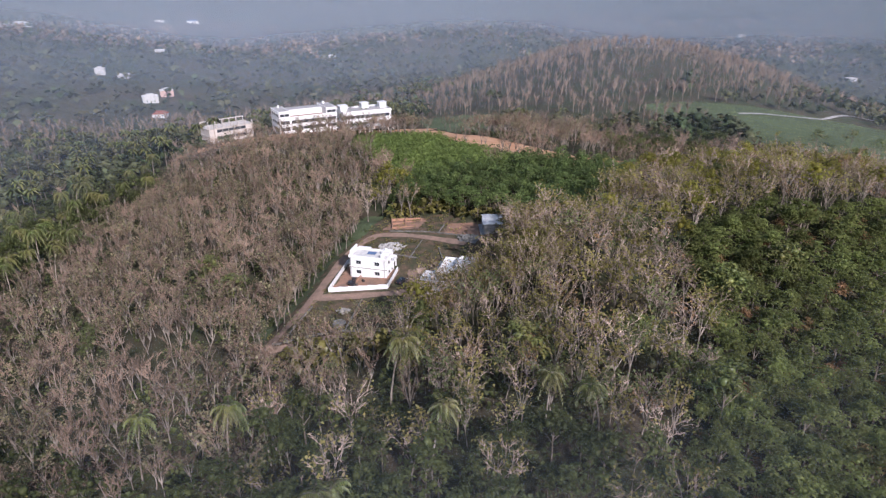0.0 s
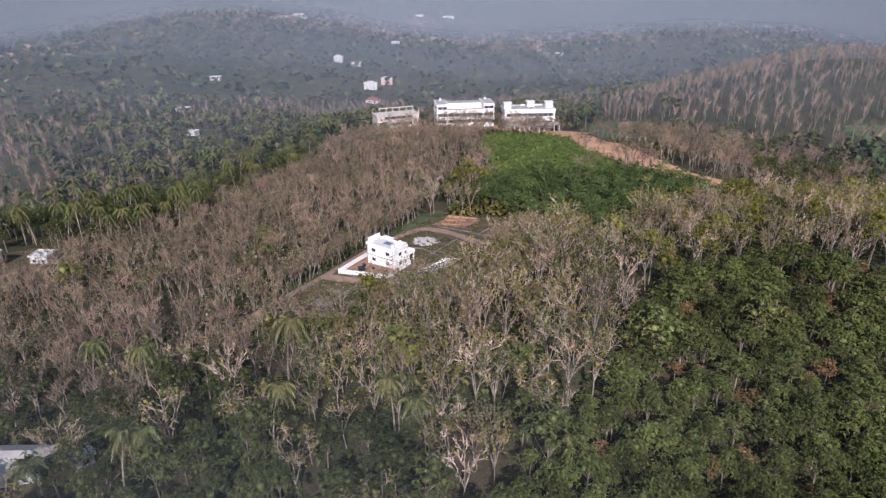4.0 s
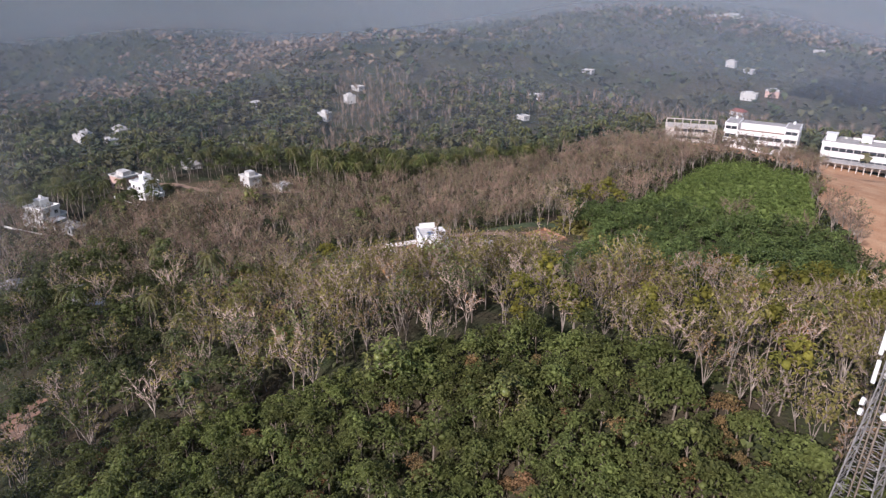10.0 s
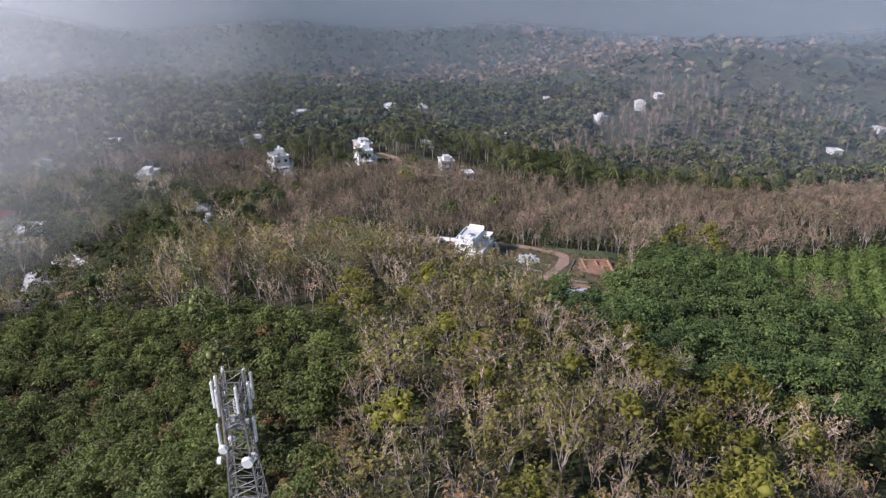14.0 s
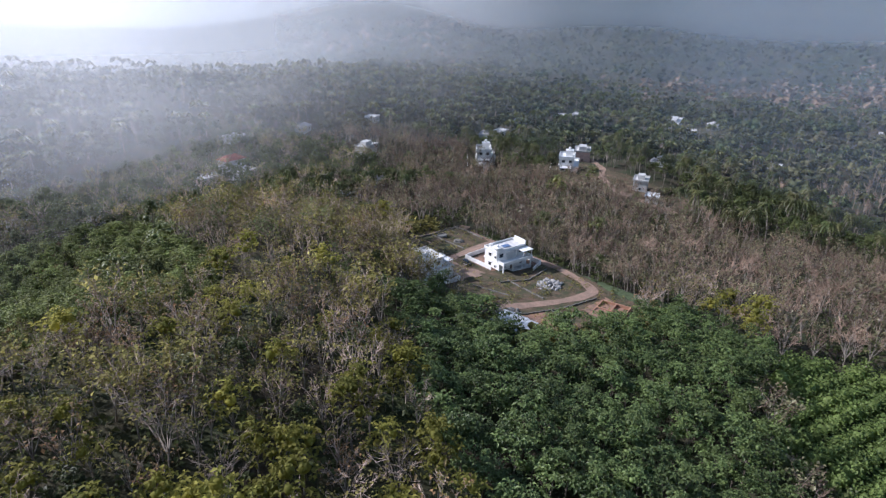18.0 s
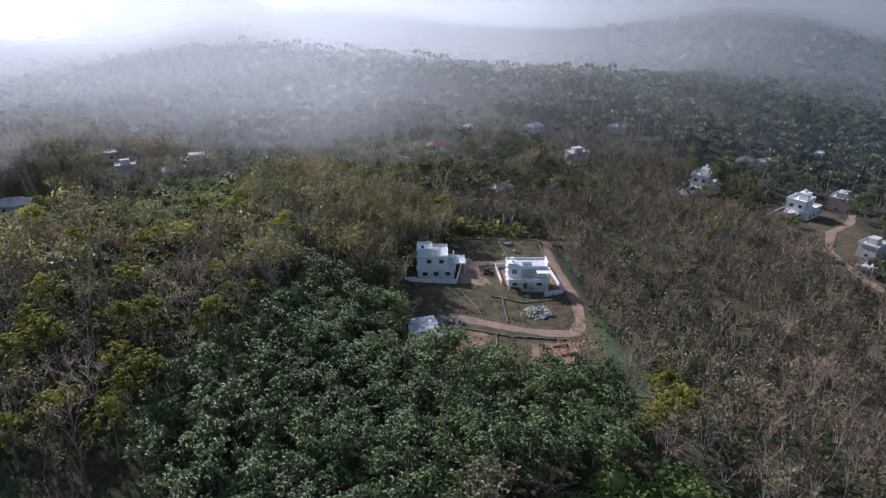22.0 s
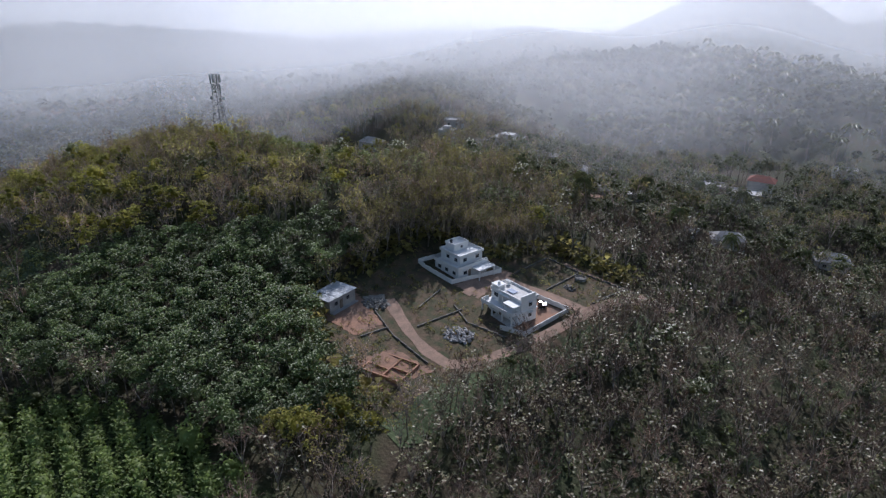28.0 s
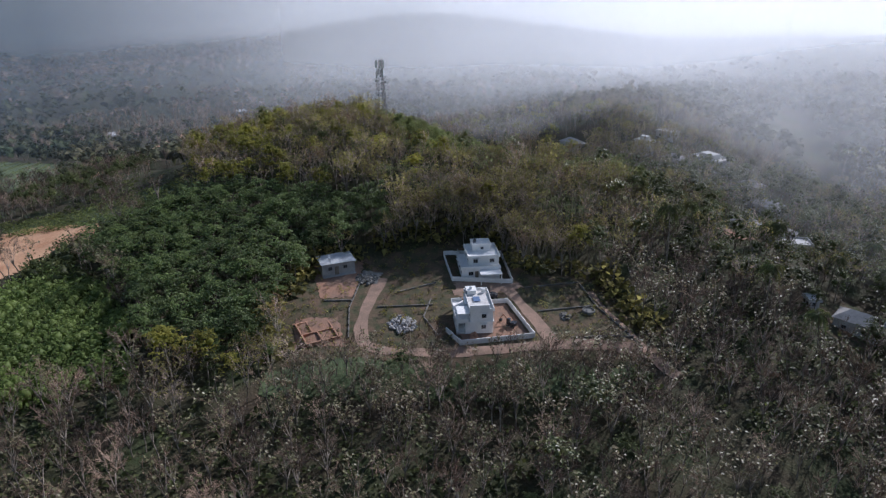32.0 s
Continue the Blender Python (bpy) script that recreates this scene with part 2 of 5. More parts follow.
def ground(x, y):
    """The height of the land at places x, y of the plan (arrays), in plan units."""
    x, y = np.asarray(x, float), np.asarray(y, float)
    z = np.full(x.shape, -42.0)
    for cx, cy, wide, high in MOUNDS + SOUTH_MOUNDS + SIDE_MOUNDS + HILL_MOUNDS + FAR_MOUNDS:
        z += high * np.exp(-((x - cx) ** 2 + (y - cy) ** 2) / (2 * wide * wide))
    r = np.hypot(x, y)
    swell = (np.sin(x / 83 + 1.3 * np.sin(y / 117)) + np.sin(y / 71 + 1.7 * np.sin(x / 143 + 2)) + np.sin((x + y) / 189 + 1)) / 3
    z += smooth(260, 700, r) * 16 * swell + smooth(60, 200, r) * 1.2 * np.sin(x / 23 + np.sin(y / 17)) * np.sin(y / 19)
    # far hills
    far = smooth(600, 1500, r)
    z += far * 26 * (np.sin(x / 310 + 2 + np.sin(y / 420)) * np.sin(y / 350 + 0.7) + 0.35)
    # levelled plots round the houses
    d = np.maximum(np.abs((x + 10) * 0.99 - y * 0.10) - 17, np.abs((y - 4) * 0.99 + x * 0.10) - 28)
    flat = 1 - smooth(0, 9, d)
    return z * (1 - flat) + flat * (-6.0 + 0.08 * (x + 15))


def inside(x, y, poly):
    """Which of the places lie in the polygon."""
    x, y = np.asarray(x, float), np.asarray(y, float)
    ok = np.zeros(x.shape, bool)
    for (ax, ay), (bx, by) in zip(poly, poly[1:] + poly[:1]):
        ok ^= ((ay > y) != (by > y)) & (x < (bx - ax) * (y - ay) / (by - ay + 1e-12) + ax)
    return ok


def raw_mesh(name, verts, tris, mats, index=None, flat=True):
    """A mesh from arrays of places and triangles."""
    me = bpy.data.meshes.new(name)
    me.vertices.add(len(verts))
    me.vertices.foreach_set("co", np.ascontiguousarray(verts, np.float32).ravel())
    me.loops.add(len(tris) * 3)
    me.loops.foreach_set("vertex_index", np.ascontiguousarray(tris, np.int32).ravel())
    me.polygons.add(len(tris))
    me.polygons.foreach_set("loop_start", np.arange(0, len(tris) * 3, 3, dtype=np.int32))
    if not flat:
        me.polygons.foreach_set("use_smooth", np.ones(len(tris), bool))
    for m in mats:
        me.materials.append(m)
    if index is not None:
        me.polygons.foreach_set("material_index", np.ascontiguousarray(index, np.int32))
    me.update(calc_edges=True)
    me.validate()
    return me


def grid_tris(rows, cols, wrap=False):
    a = np.arange(rows - 1)[:, None] * cols + np.arange(cols if wrap else cols - 1)[None]
    b = np.arange(rows - 1)[:, None] * cols + (np.arange(1, cols + 1) % cols if wrap else np.arange(1, cols))[None]
    a, b = a.ravel(), b.ravel()
    return np.concatenate([np.stack([a, b, b + cols], 1), np.stack([a, b + cols, a + cols], 1)])


def land():
    """The ground: one sheet, fine near the houses and coarse towards the horizon."""
    radii = np.concatenate([np.arange(1, 200, 3.0), np.geomspace(200, 3700, 90)])
    turn = np.linspace(0, 2 * np.pi, 220, endpoint=False)
    x, y = radii[:, None] * np.cos(turn), radii[:, None] * np.sin(turn)
    v = np.stack([x, y, ground(x, y)], -1).reshape(-1, 3) * K
    tris = grid_tris(len(radii), len(turn), True)
    cap = np.stack([np.zeros(220, int), np.arange(220), (np.arange(220) + 1) % 220], 1)[1:-1]
    tris = np.concatenate([tris[:, ::-1], cap])
    mid = np.hypot(*v[tris].mean(1)[:, :2].T)
    ob = new("ground", raw_mesh("ground", v, tris, [FOREST_FLOOR, FAR_FLOOR], (mid > 330 * K).astype(int), False))
    return tagged(ob, "hilly ground with leaf litter and green undergrowth", "ground", kind="structure")


def drape(name, poly, mat, label, lift=0.12, step=1.5, category="ground"):
    """A patch of the ground's surface in the polygon's outline."""
    xs, ys = [p[0] for p in poly], [p[1] for p in poly]
    gx, gy = np.meshgrid(np.arange(min(xs), max(xs) + step, step), np.arange(min(ys), max(ys) + step, step), indexing="ij")
    wob = np.random.default_rng(3)
    gx = gx + wob.uniform(-0.3, 0.3, gx.shape) * step
    gy = gy + wob.uniform(-0.3, 0.3, gy.shape) * step
    v = np.stack([gx, gy, ground(gx, gy) + lift / K], -1).reshape(-1, 3) * K
    tris = grid_tris(*gx.shape)[:, ::-1]
    mid = v[tris].mean(1) / K
    tris = tris[inside(mid[:, 0], mid[:, 1], poly)]
    used, tris = np.unique(tris, return_inverse=True)
    return tagged(new(name, raw_mesh(name, v[used], tris.reshape(-1, 3), [mat], flat=False)), label, category, kind="structure")


def strip(name, line, width, mat, label, lift=0.2):
    """A road along a line of places; its width in metres."""
    pts = np.array(line, float)
    seg = np.r_[0, np.cumsum(np.hypot(*np.diff(pts, axis=0).T))]
    s = np.arange(0, seg[-1], 1.0)
    x, y = np.interp(s, seg, pts[:, 0]), np.interp(s, seg, pts[:, 1])
    k = np.array((0.0, 0.0, 0.25, 0.5, 0.25, 0.0, 0.0))
    if len(s) > 9:
        x[3:-3], y[3:-3] = np.convolve(x, k, "valid"), np.convolve(y, k, "valid")
    dx, dy = np.gradient(x), np.gradient(y)
    n = np.hypot(dx, dy)
    across = np.linspace(-0.5, 0.5, 6)
    wide = width / K * (1 + 0.12 * np.sin(s / 3.1) + 0.08 * np.sin(s / 1.3))
    gx = x[:, None] - (dy / n * wide)[:, None] * across
    gy = y[:, None] + (dx / n * wide)[:, None] * across
    v = np.stack([gx, gy, ground(gx, gy) + lift / K], -1).reshape(-1, 3) * K
    return tagged(new(name, raw_mesh(name, v, grid_tris(len(s), 6), [mat], flat=False)), label, "road", kind="structure")


HAZE_YAW = (-30, 10, 60, 90, 123, 157, 190, 220, 251, 285, 330)  # bearings, turning left from north
HAZE_SUNWARD = (0.15, 0.08, 0.08, 0.12, 0.22, 0.48, 0.85, 0.95, 0.60, 0.36, 0.13)  # thickness by bearing, imitates the brighter haze towards the sun


def haze_sheet(radius, span, seed, top=None, mat=HAZE):
    """A see-through ring sheet in place of haze round the hill over the valleys (metres), thin at the ground and at its
    top; it stands for the haze of its span.
    """
    turn = np.linspace(0, 2 * np.pi, 300, endpoint=False)
    rng = np.random.default_rng(seed)
    wave = sum(rng.uniform(0.004, 0.012) * np.sin(k * turn + rng.uniform(0, 6)) for k in (2, 3, 5, 9, 14))
    bearing = (np.degrees(turn) - 90 + 30) % 360 - 30
    deep = np.interp(bearing, HAZE_YAW, HAZE_SUNWARD)
    for _pass in range(45):
        deep = (np.roll(deep, 1) + deep + np.roll(deep, -1)) / 3
    drift = 1 + 0.08 * np.sin(3 * turn + seed) * np.sin(7 * turn + 2 * seed)
    dense = 1 - np.exp(-span * drift * (1 / 2500 + deep / 520))
    if mat is THIN_HAZE:  # only on the southern, sunward side
        dense = 1 - np.exp(-span * np.exp(-((bearing - 186) / 28) ** 2) / 560)
    x, y = radius * (1 + wave) * np.cos(turn), radius * (1 + wave) * np.sin(turn)
    g = ground(x / K, y / K) * K
    lie = g.copy()
    for _pass in range(30):  # its top is smoother than the ground
        lie = (np.roll(lie, 1) + lie + np.roll(lie, -1)) / 3
    top = np.interp(radius, (250, 700), (60, 105)) if top is None else top
    step = 0.6 if mat is THIN_HAZE else 1.0
    rows, shares = [], []
    for lift, share in ((-3, 0.0), (4, 0.15), (10, 0.45), (20, 0.8), (36, 1.0)):
        rows.append(np.stack([x, y, g + lift], -1))
        shares.append(dense * share)
    for over, share in ((0, 1.0), (12, 0.75), (24, 0.3), (40, 0.0)):
        rows.append(np.stack([x, y, np.maximum(np.maximum(lie, g - 4) + 42 + over * step, top + over * step)], -1))
        shares.append(dense * share)
    me = raw_mesh("haze_sheet", np.concatenate(rows), grid_tris(len(rows), len(turn), True), [mat], flat=False)
    layer = me.attributes.new("thickness", "FLOAT", "POINT")
    layer.data.foreach_set("value", np.concatenate(shares).astype(np.float32))
    return tagged(new("haze_sheet", me), "thin see-through sheet in place of morning haze over the valleys", "mist", "haze", "stuff")


land()
# nested sheets added to lighten the distance as haze would
for _n, (_r, _d) in enumerate(((205, 100), (265, 65), (330, 80), (500, 150), (655, 260), (1180, 650))):
    haze_sheet(_r, _d, _n)
# nearer sheet added to brighten the southern middle distance against the sun
haze_sheet(121, 50, 8, 14, THIN_HAZE)

# ---- plant shapes ----
def unit(v):
    return v / (np.linalg.norm(v) + 1e-9)


class Shape:
    """Collects places and triangles; index 0 is wood, 1 is the crown."""

    def __init__(self):
        self.v, self.t, self.i, self.n = [], [], [], 0

    def add(self, verts, tris, index):
        self.v.append(np.asarray(verts, float))
        self.t.append(np.asarray(tris, int) + self.n)
        self.i += [index] * len(tris)
        self.n += len(verts)

    def spike(self, base, tip, wide, index):
        """A tapering three-sided twig."""
        d = unit(np.subtract(tip, base))
        a = unit(np.cross(d, (0.3, 0.9, 0.2)))
        b = np.cross(d, a)
        ring = [base + wide * (a * math.cos(k) + b * math.sin(k)) for k in (0, 2.09, 4.19)]
        self.add([*ring, tip], [(0, 1, 3), (1, 2, 3), (2, 0, 3)], index)

    def sliver(self, base, tip, wide, index):
        """A thread-like twig: one narrow blade."""
        d = np.subtract(tip, base)
        side = unit(np.cross(d, (0.37, 0.61, 0.7))) * wide
        self.add([base - side, base + side, tip], [(0, 1, 2)], index)

    def tube(self, points, radii, index, sides=5):
        v, t = [], []
        for n, (p, r) in enumerate(zip(points, radii)):
            for k in range(sides):
                a = 2 * math.pi * k / sides
                v.append((p[0] + r * math.cos(a), p[1] + r * math.sin(a), p[2]))
            if n:
                for k in range(sides):
                    a, b = (n - 1) * sides + k, (n - 1) * sides + (k + 1) % sides
                    t += [(a, b, b + sides), (a, b + sides, a + sides)]
        self.add(v, t, index)

    def leaf(self, at, way, long, wide, droop, index):
        """A folded leaf blade of four triangles, or two when wide is small."""
        way = unit(way)
        side = unit(np.cross(way, (0, 0, 1)) + 1e-6)
        up = np.cross(side, way)
        at = np.asarray(at, float)
        mid = at + way * long * 0.5 + up * droop * long * 0.25
        tip = at + way * long - np.array((0, 0, droop * long * 0.45))
        self.add([at, mid + side * wide / 2, tip, mid - side * wide / 2], [(0, 1, 2), (0, 2, 3)], index)

    def core(self, at, size, rng, index):
        """A small lumpy mass of foliage inside a crown."""
        g = (1 + 5 ** 0.5) / 2
        v = np.array([(-1, g, 0), (1, g, 0), (-1, -g, 0), (1, -g, 0), (0, -1, g), (0, 1, g), (0, -1, -g), (0, 1, -g), (g, 0, -1), (g, 0, 1), (-g, 0, -1), (-g, 0, 1)]) / 1.9
        f = [(0, 11, 5), (0, 5, 1), (0, 1, 7), (0, 7, 10), (0, 10, 11), (1, 5, 9), (5, 11, 4), (11, 10, 2), (10, 7, 6), (7, 1, 8),
             (3, 9, 4), (3, 4, 2), (3, 2, 6), (3, 6, 8), (3, 8, 9), (4, 9, 5), (2, 4, 11), (6, 2, 10), (8, 6, 7), (9, 8, 1)]
        self.add(np.asarray(at) + v * size * rng.uniform(0.65, 1.15, (12, 1)), f, index)

    def arrays(self):
        return np.concatenate(self.v), np.concatenate(self.t), np.array(self.i)

    def part_mesh(self, name, index, mat):
        v, t, i = self.arrays()
        used, t2 = np.unique(t[i == index], return_inverse=True)
        return raw_mesh(name, v[used], t2.reshape(-1, 3), [mat])


def scatter_way(rng, up=0.0):
    v = rng.normal(size=3)
    v[2] = v[2] * 0.6 + up
    return unit(v)


def bare_tree(seed, high=10.5, leaves=0, twigs=3, spread=1.0, side_limbs=6, sprigs=4, leaf=(0.4, 0.7)):
    """A plantation tree: pale slim trunk, forked spreading limbs, a wide dome of fine twigs, and a few leaves."""
    rng, s = np.random.default_rng(seed), Shape()
    lean = rng.normal(0, 0.35, 2)
    fork = high * rng.uniform(0.22, 0.34)
    foot, top = np.array((0, 0, -0.6)), np.array((lean[0], lean[1], fork))
    s.tube([foot, (foot + top) / 2 + (*rng.normal(0, 0.08, 2), 0), top], [0.13, 0.11, 0.09], 0, 4)
    ends = []
    limbs = rng.integers(5, 7)
    for k in range(limbs):
        a = 2 * math.pi * (k + rng.uniform(-0.3, 0.3)) / limbs
        out = rng.uniform(1.0, 2.5) * spread
        tip = top + (math.cos(a) * out, math.sin(a) * out, high * rng.uniform(0.38, 0.60) * (1.15 - 0.10 * out))
        knee = top + (tip - top) * 0.5 + (0, 0, 0.5)
        s.spike(top - (0, 0, 0.4 * k / limbs), knee + (tip - knee) * 0.15, 0.10, 0)
        s.spike(knee, tip, 0.062, 0)
        for n in range(side_limbs):
            f = rng.uniform(0.30, 1.0)
            base = knee + (tip - knee) * (f * 2 - 1) if f > 0.5 else top + (knee - top) * f * 2
            b = a + rng.normal(0, 1.0)
            end = base + unit(np.array((math.cos(b), math.sin(b), rng.uniform(0.45, 1.5)))) * rng.uniform(0.8, 1.6) * spread
            s.spike(base, end, 0.040, 1)
            for q in range(twigs):
                start = base + (end - base) * rng.uniform(0.25, 1.0)
                way = unit((end - base) / np.linalg.norm(end - base) + rng.normal(0, 0.55, 3) + (0, 0, 0.55))
                stop = start + way * rng.uniform(0.7, 1.4)
                s.sliver(start, stop, 0.036, 1)
                ends.append(stop)
                for w in range(sprigs):
                    root = start + (stop - start) * rng.uniform(0.2, 0.9)
                    s.sliver(root, root + unit(way + rng.normal(0, 0.6, 3)) * rng.uniform(0.4, 0.85), 0.030, 1)
    ends = np.array(ends)
    for p in ends[rng.permutation(len(ends))[:leaves]]:
        s.leaf(p, scatter_way(rng, 0.1), rng.uniform(*leaf), rng.uniform(*leaf) * 0.72, 0.5, 2)
        s.leaf(p + rng.normal(0, 0.4, 3), scatter_way(rng, 0.1), rng.uniform(*leaf), rng.uniform(*leaf) * 0.72, 0.5, 2)
    return s


def leafy_tree(seed, high=8.0, wide=2.0, clumps=36, blades=3, blade=0.75, lumps=5):
    """A leafy tree: tapered trunk, limbs and a crown of whorls of drooping leaves, in uneven lumps."""
    rng, s = np.random.default_rng(seed), Shape()
    top = np.array((*rng.normal(0, 0.2, 2), high * 0.62))
    s.tube([(0, 0, -0.5), top * 0.5, top], [0.13, 0.10, 0.06], 0)
    mids = []
    for k in range(lumps):
        a, r = 2 * math.pi * k / lumps + rng.uniform(-0.4, 0.4), wide * rng.uniform(0.25, 0.7)
        m = np.array((math.cos(a) * r, math.sin(a) * r, high * rng.uniform(0.55, 0.86)))
        mids.append((m, wide * rng.uniform(0.38, 0.6)))
        s.spike(top * rng.uniform(0.5, 0.9), m, 0.06, 0)
    mids.append((np.array((0, 0, high * 0.9)), wide * 0.45))
    for m, r in mids[::2]:
        s.core(m, (r * 0.42, r * 0.42, r * 0.40), rng, 1)
    for k in range(clumps):
        m, r = mids[k % len(mids)]
        d = scatter_way(rng, 0.45)
        p = m + d * r * rng.uniform(0.75, 1.1) * (1, 1, 0.85)
        a0 = rng.uniform(0, 6.3)
        for b in range(blades):
            a = a0 + 2 * math.pi * b / blades
            s.leaf(p, (math.cos(a), math.sin(a), rng.uniform(-0.35, 0.35)), blade * rng.uniform(0.7, 1.2), blade * rng.uniform(0.45, 0.7), 0.6, 1)
    return s


def bush(seed, high=1.9, wide=1.15):
    """A rounded crop bush of many small leaves on short stems."""
    rng, s = np.random.default_rng(seed), Shape()
    for k in range(4):
        s.spike(np.array((*rng.normal(0, 0.08, 2), -0.2)), np.array((*rng.normal(0, 0.5, 2), high * 0.7)), 0.04, 0)
    s.core((0, 0, high * 0.45), (wide * 0.74, wide * 0.74, high * 0.42), rng, 1)
    for k in range(96):
        d = scatter_way(rng, 0.6)
        d[2] = abs(d[2])
        p = np.array((d[0] * wide, d[1] * wide, 0.25 + d[2] * high)) * rng.uniform(0.8, 1.05)
        s.leaf(p, d + rng.normal(0, 0.6, 3), rng.uniform(0.26, 0.46), rng.uniform(0.2, 0.34), 0.5, 1)
    return s


def palm(seed, high=12.0):
    """A coconut palm: a slim bent trunk and drooping feathered fronds."""
    rng, s = np.random.default_rng(seed), Shape()
    bend = rng.normal(0, 1.0, 2)
    pts = [np.array((bend[0] * f * f, bend[1] * f * f, -0.5 + (high + 0.5) * f)) for f in (0, 0.3, 0.6, 0.85, 1)]
    s.tube(pts, [0.22, 0.17, 0.15, 0.14, 0.13], 0)
    top = pts[-1]
    for k in range(18):
        a = 2.4 * k + rng.uniform(-0.2, 0.2)
        rise = 0.9 - 1.5 * (k / 18) + rng.uniform(-0.15, 0.15)
        long = rng.uniform(3.0, 3.8)
        side = np.array((-math.sin(a), math.cos(a), 0))
        last = top
        for n in range(1, 6):
            f = n / 5
            p = top + np.array((math.cos(a), math.sin(a), 0)) * long * f * (1 - 0.25 * f) + (0, 0, long * (rise * f - 0.85 * f * f))
            s.spike(last, p, 0.035, 0)
            for w in (-1, 1):
                for h in (0.25, 0.75):
                    at = last + (p - last) * h
                    s.leaf(at, side * w + unit(p - last) * 0.6 - (0, 0, 0.45), 1.0 * (1.1 - 0.6 * abs(f - 0.45)), 0.22, 0.4, 1)
            last = p
    return s


def far_tree(seed, high=9.0, wide=2.6, sprays=12, stem=True):
    """A tree of the distance: a stem and a ragged crown of large leaf sprays."""
    rng, s = np.random.default_rng(seed), Shape()
    if stem:
        s.spike(np.array((0, 0, -0.5)), np.array((0, 0, high * 0.8)), 0.15, 0)
        s.core((*rng.normal(0, 0.3, 2), high * 0.60), (wide * 0.66, wide * 0.66, high * 0.26), rng, 1)
    for k in range(sprays):
        d = scatter_way(rng, 0.4)
        p = np.array((0, 0, high * 0.62)) + d * (wide * 0.75, wide * 0.75, high * 0.30) * rng.uniform(0.6, 1.05)
        s.leaf(p - d * 0.6, d + rng.normal(0, 0.7, 3), wide * rng.uniform(0.55, 0.9), wide * rng.uniform(0.45, 0.75), 0.5, 1)
    return s


def far_palm(seed, high=12.0):
    """A coconut palm of the distance: a thin stem and drooping fronds."""
    rng, s = np.random.default_rng(seed), Shape()
    top = np.array((*rng.normal(0, 0.5, 2), high))
    s.spike(np.array((0, 0, -0.5)), top + (0, 0, 2), 0.24, 0)
    for k in range(11):
        a = 2.4 * k
        s.leaf(top, (math.cos(a), math.sin(a), 0.5 - k * 0.07), rng.uniform(3.0, 3.8), 1.0, 0.9, 1)
    return s


def shrub(seed, high=1.6, wide=1.2):
    """Low undergrowth: a loose tuft of leaves."""
    rng, s = np.random.default_rng(seed), Shape()
    s.spike(np.array((0, 0, -0.2)), np.array((0, 0, high * 0.8)), 0.05, 0)
    for k in range(11):
        d = scatter_way(rng, 0.5)
        s.leaf(np.array((d[0] * wide * 0.7, d[1] * wide * 0.7, high * 0.5 + d[2] * high * 0.4)), d, 0.9, 0.7, 0.6, 1)
    return s


def far_bare(seed, high=9.5, sprays=17):
    """A leafless tree of the distance: a stem and coarse twigs."""
    rng, s = np.random.default_rng(seed), Shape()
    s.spike(np.array((0, 0, -0.5)), np.array((*rng.normal(0, 0.4, 2), high * 0.9)), 0.20, 0)
    for k in range(sprays):
        base = np.array((0, 0, high * rng.uniform(0.35, 0.7)))
        a, r = rng.uniform(0, 6.3), rng.uniform(0.8, 3.0)
        s.spike(base, np.array((math.cos(a) * r, math.sin(a) * r, high * rng.uniform(0.7, 1.02))), 0.15, 1)
    return s


# ---- planting ----
PLANTS = np.random.default_rng(11)


def spots(x0, x1, y0, y1, gap, keep, jitter=0.42, turn=0.0):
    """Jittered rows of places in a box, where keep(x, y) is true."""
    c, s = math.cos(turn), math.sin(turn)
    cx, cy, half = (x0 + x1) / 2, (y0 + y1) / 2, math.hypot(x1 - x0, y1 - y0) / 2
    g = np.arange(-half, half, gap)
    u, v = [a.ravel() for a in np.meshgrid(g, g)]
    u = u + PLANTS.uniform(-jitter, jitter, u.shape) * gap
    v = v + PLANTS.uniform(-jitter, jitter, v.shape) * gap
    x, y = cx + u * c - v * s, cy + u * s + v * c
    ok = (x > x0) & (x < x1) & (y > y0) & (y < y1)
    x, y = x[ok], y[ok]
    ok = keep(x, y)
    return np.stack([x[ok], y[ok]], 1)


